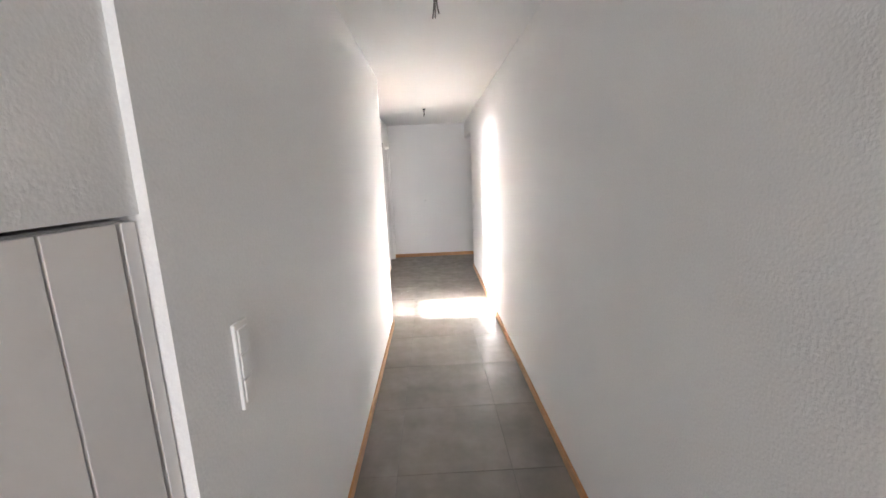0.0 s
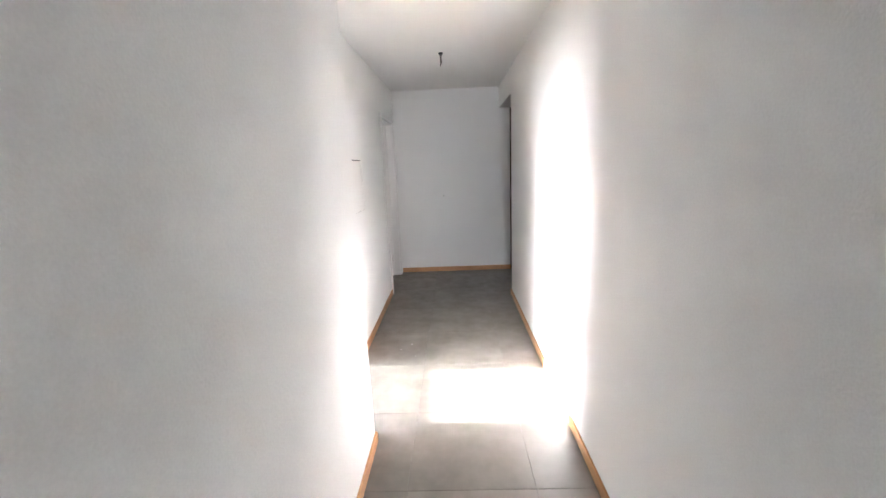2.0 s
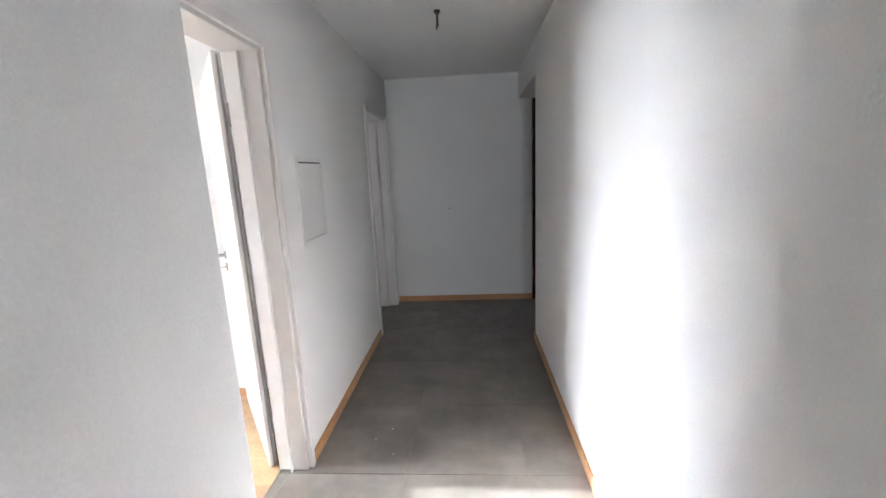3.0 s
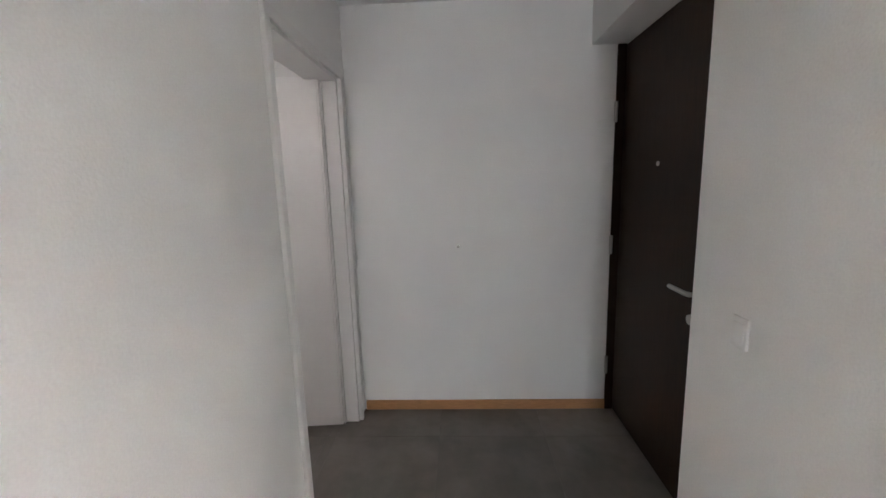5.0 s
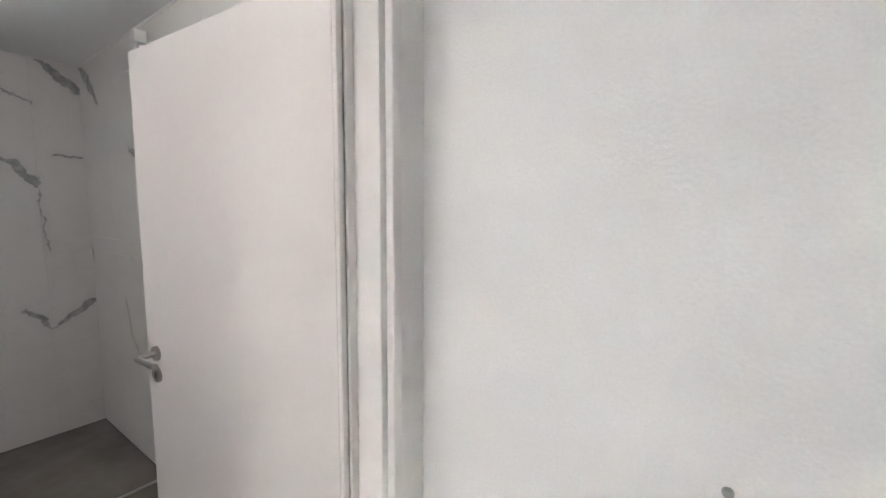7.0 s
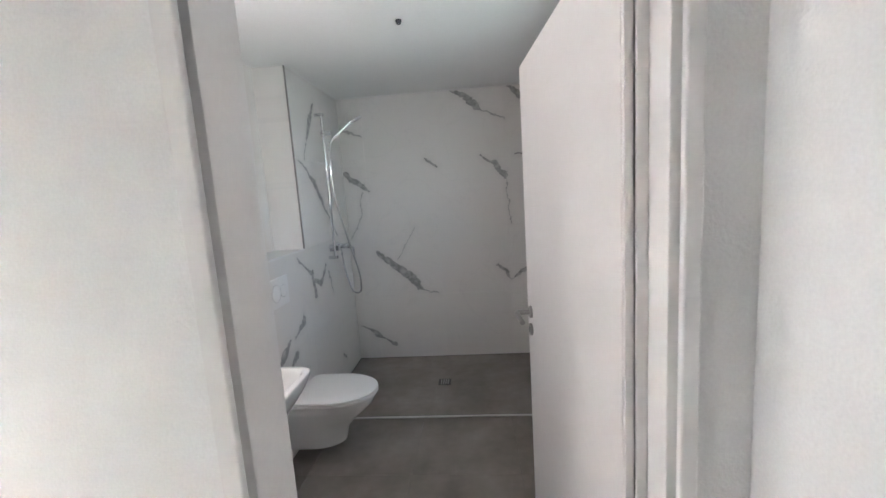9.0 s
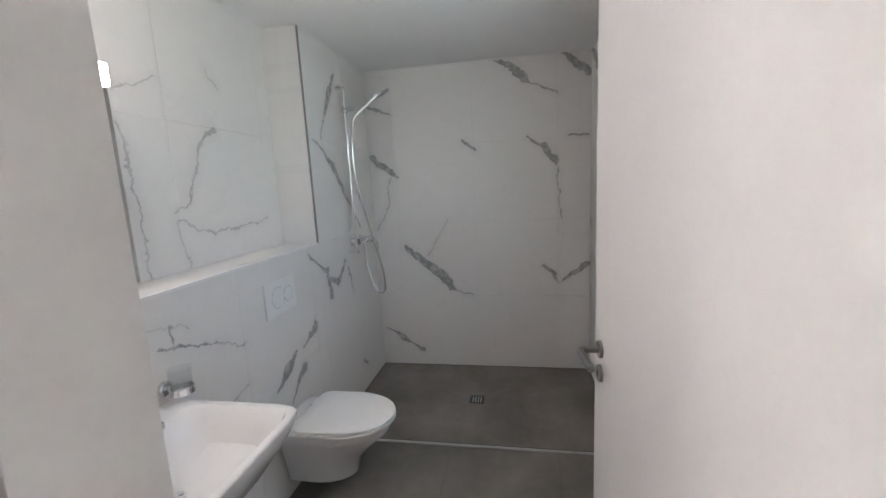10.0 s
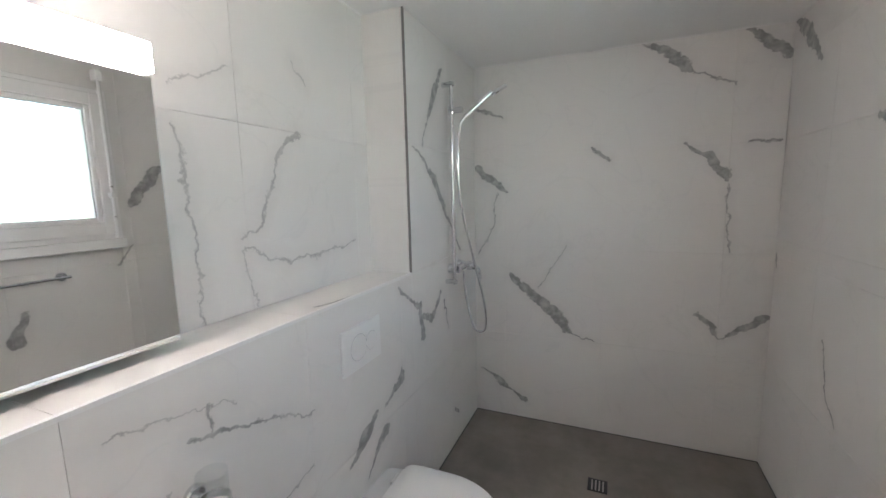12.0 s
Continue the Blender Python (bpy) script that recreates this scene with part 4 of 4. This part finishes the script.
for x in (-2.84, -2.24):
    bm = bmesh.new()
    tube(bm, [(x, YN, 1.185), (x, YN - 0.012, 1.185)], 0.024, 20)
    at("rose", bm, CHROME, towel, "", True)

# bedroom window
bw = tagged(new("window_2"), "white bedroom window in daylight", kind="structure")
part("window_frame", boxes(((-5.06, -4.05, 1.20), (-5.0, -3.99, 2.22)), ((-5.06, -2.64, 1.20), (-5.0, -2.58, 2.22)), ((-5.06, -3.99, 1.20), (-5.0, -2.64, 1.26)), ((-5.06, -3.99, 2.16), (-5.0, -2.64, 2.22)), bevel=0.004), FRAME, bw)
part("mullion", boxes(((-5.07, -3.375, 1.26), (-4.995, -3.255, 2.16)), bevel=0.004), FRAME, bw)
pane = part("pane", boxes(((-5.033, -3.99, 1.26), (-5.027, -2.64, 2.16))), PANE, bw)
pane.visible_shadow = False

# added window of the unseen rear room, framing the fill lamp
lw = tagged(new("window_rear_added"), "added, unseen white window around the hall's fill lamp", kind="structure")
part("window_frame", rect_frame(-1.85, 0.45, 0.45, 2.25, 0.06, -14.60, -14.54), FRAME, lw)
pane = part("pane", boxes(((-1.79, -14.573, 0.51), (0.39, -14.567, 2.19))), PANE, lw)
pane.visible_shadow = False

# ---------- tiles and boards ----------
for u in cuts(XL - 0.152, 0.30, (-1.489, -0.889, -0.289)):
    for v in cuts(-9.6, 0.0, [-1.489 + 0.6 * k for k in range(-14, 3)]):
        tile("floor_tile", floor, STONE, u, v, (0, 0, 0), (1, 0, 0), (0, 1, 0), thick=0.006, gap=0.0024)
for v in cuts(-7.75, -6.86, (-7.489, -6.889)):
    tile("floor_tile", floor, STONE, (-1.75, -1.54), v, (0, 0, 0), (1, 0, 0), (0, 1, 0), thick=0.006, gap=0.0024)
for u in cuts(-3.270, -1.54, (-2.70, -2.10)):
    for v in cuts(YS, YN, (-1.489, -0.889, -0.289)):
        tile("floor_tile", floor, STONE, u, v, (0, 0, 0), (1, 0, 0), (0, 1, 0), thick=0.006, gap=0.0024)
tile("shower_panel", shower_floor, STONE, (XB + 0.004, -3.300), (YS + 0.004, YN - 0.004), (0, 0, 0), (1, 0, 0), (0, 1, 0))
XJ = [-1.99 - 0.62 * k for k in range(4)]
south, west, north = wall_of["wall_bath_south"], wall_of["wall_bath_west"], wall_of["wall_bath_north"]
for v in cuts(0, H, ZJ):
    for u in cuts(YS, YN, (-1.43, -0.80, -0.17)):
        tile("wall_tile", west, MARBLE_B, u, v, (XB, 0, 0), (0, 1, 0), (0, 0, 1))
    # basin wall: axes run to -x so that the face looks into the room
    for u in cuts(-NICHE_X, -XB, [-x for x in XJ]):
        tile("wall_tile", south, MARBLE_S, u, v, (0, YS, 0), (-1, 0, 0), (0, 0, 1))
for v in cuts(0, NICHE_Z, (0.61,)):
    for u in cuts(1.54, -NICHE_X, [-x for x in XJ]):
        tile("wall_tile", south, MARBLE_S, u, v, (0, YS, 0), (-1, 0, 0), (0, 0, 1))
for v in cuts(NICHE_Z, H, (1.83,)):
    for u in cuts(1.54, -NICHE_X, [-x for x in XJ]):
        tile("wall_tile", south, MARBLE_N, u, v, (0, NICHE_Y, 0), (-1, 0, 0), (0, 0, 1))
    tile("wall_tile", south, MARBLE_N, (NICHE_Y, YS - 0.010), v, (NICHE_X + T, 0, 0), (0, 1, 0), (0, 0, 1))
for u in cuts(NICHE_X, -1.54, XJ):
    tile("shelf_tile", south, MARBLE_SILL, u, (NICHE_Y, YS - 0.010), (0, 0, NICHE_Z), (1, 0, 0), (0, 1, 0))
for v in cuts(0, H, (*ZJ, WZ[0] - 0.012, WZ[1])):
    for u in cuts(XB, -1.54, (*XJ, *WX)):
        if u[0] > WX[0] - 0.01 and u[1] < WX[1] + 0.01 and v[0] > WZ[0] - 0.02 and v[1] < WZ[1] + 0.01:
            continue
        tile("wall_tile", north, MARBLE_E, u, v, (0, YN, 0), (1, 0, 0), (0, 0, 1))
row = 0
y = -6.0
while y < -1.99:
    for u in cuts(-5.0, -1.54, [-4.6 + 0.73 * (row % 3) + 1.9 * k for k in range(-1, 3)]):
        tile("floorboard", bedroom_floor, PLANK, u, (y, min(y + 0.19, -1.978)), (0, 0, 0), (1, 0, 0), (0, 1, 0), thick=0.012)
    y += 0.19
    row += 1
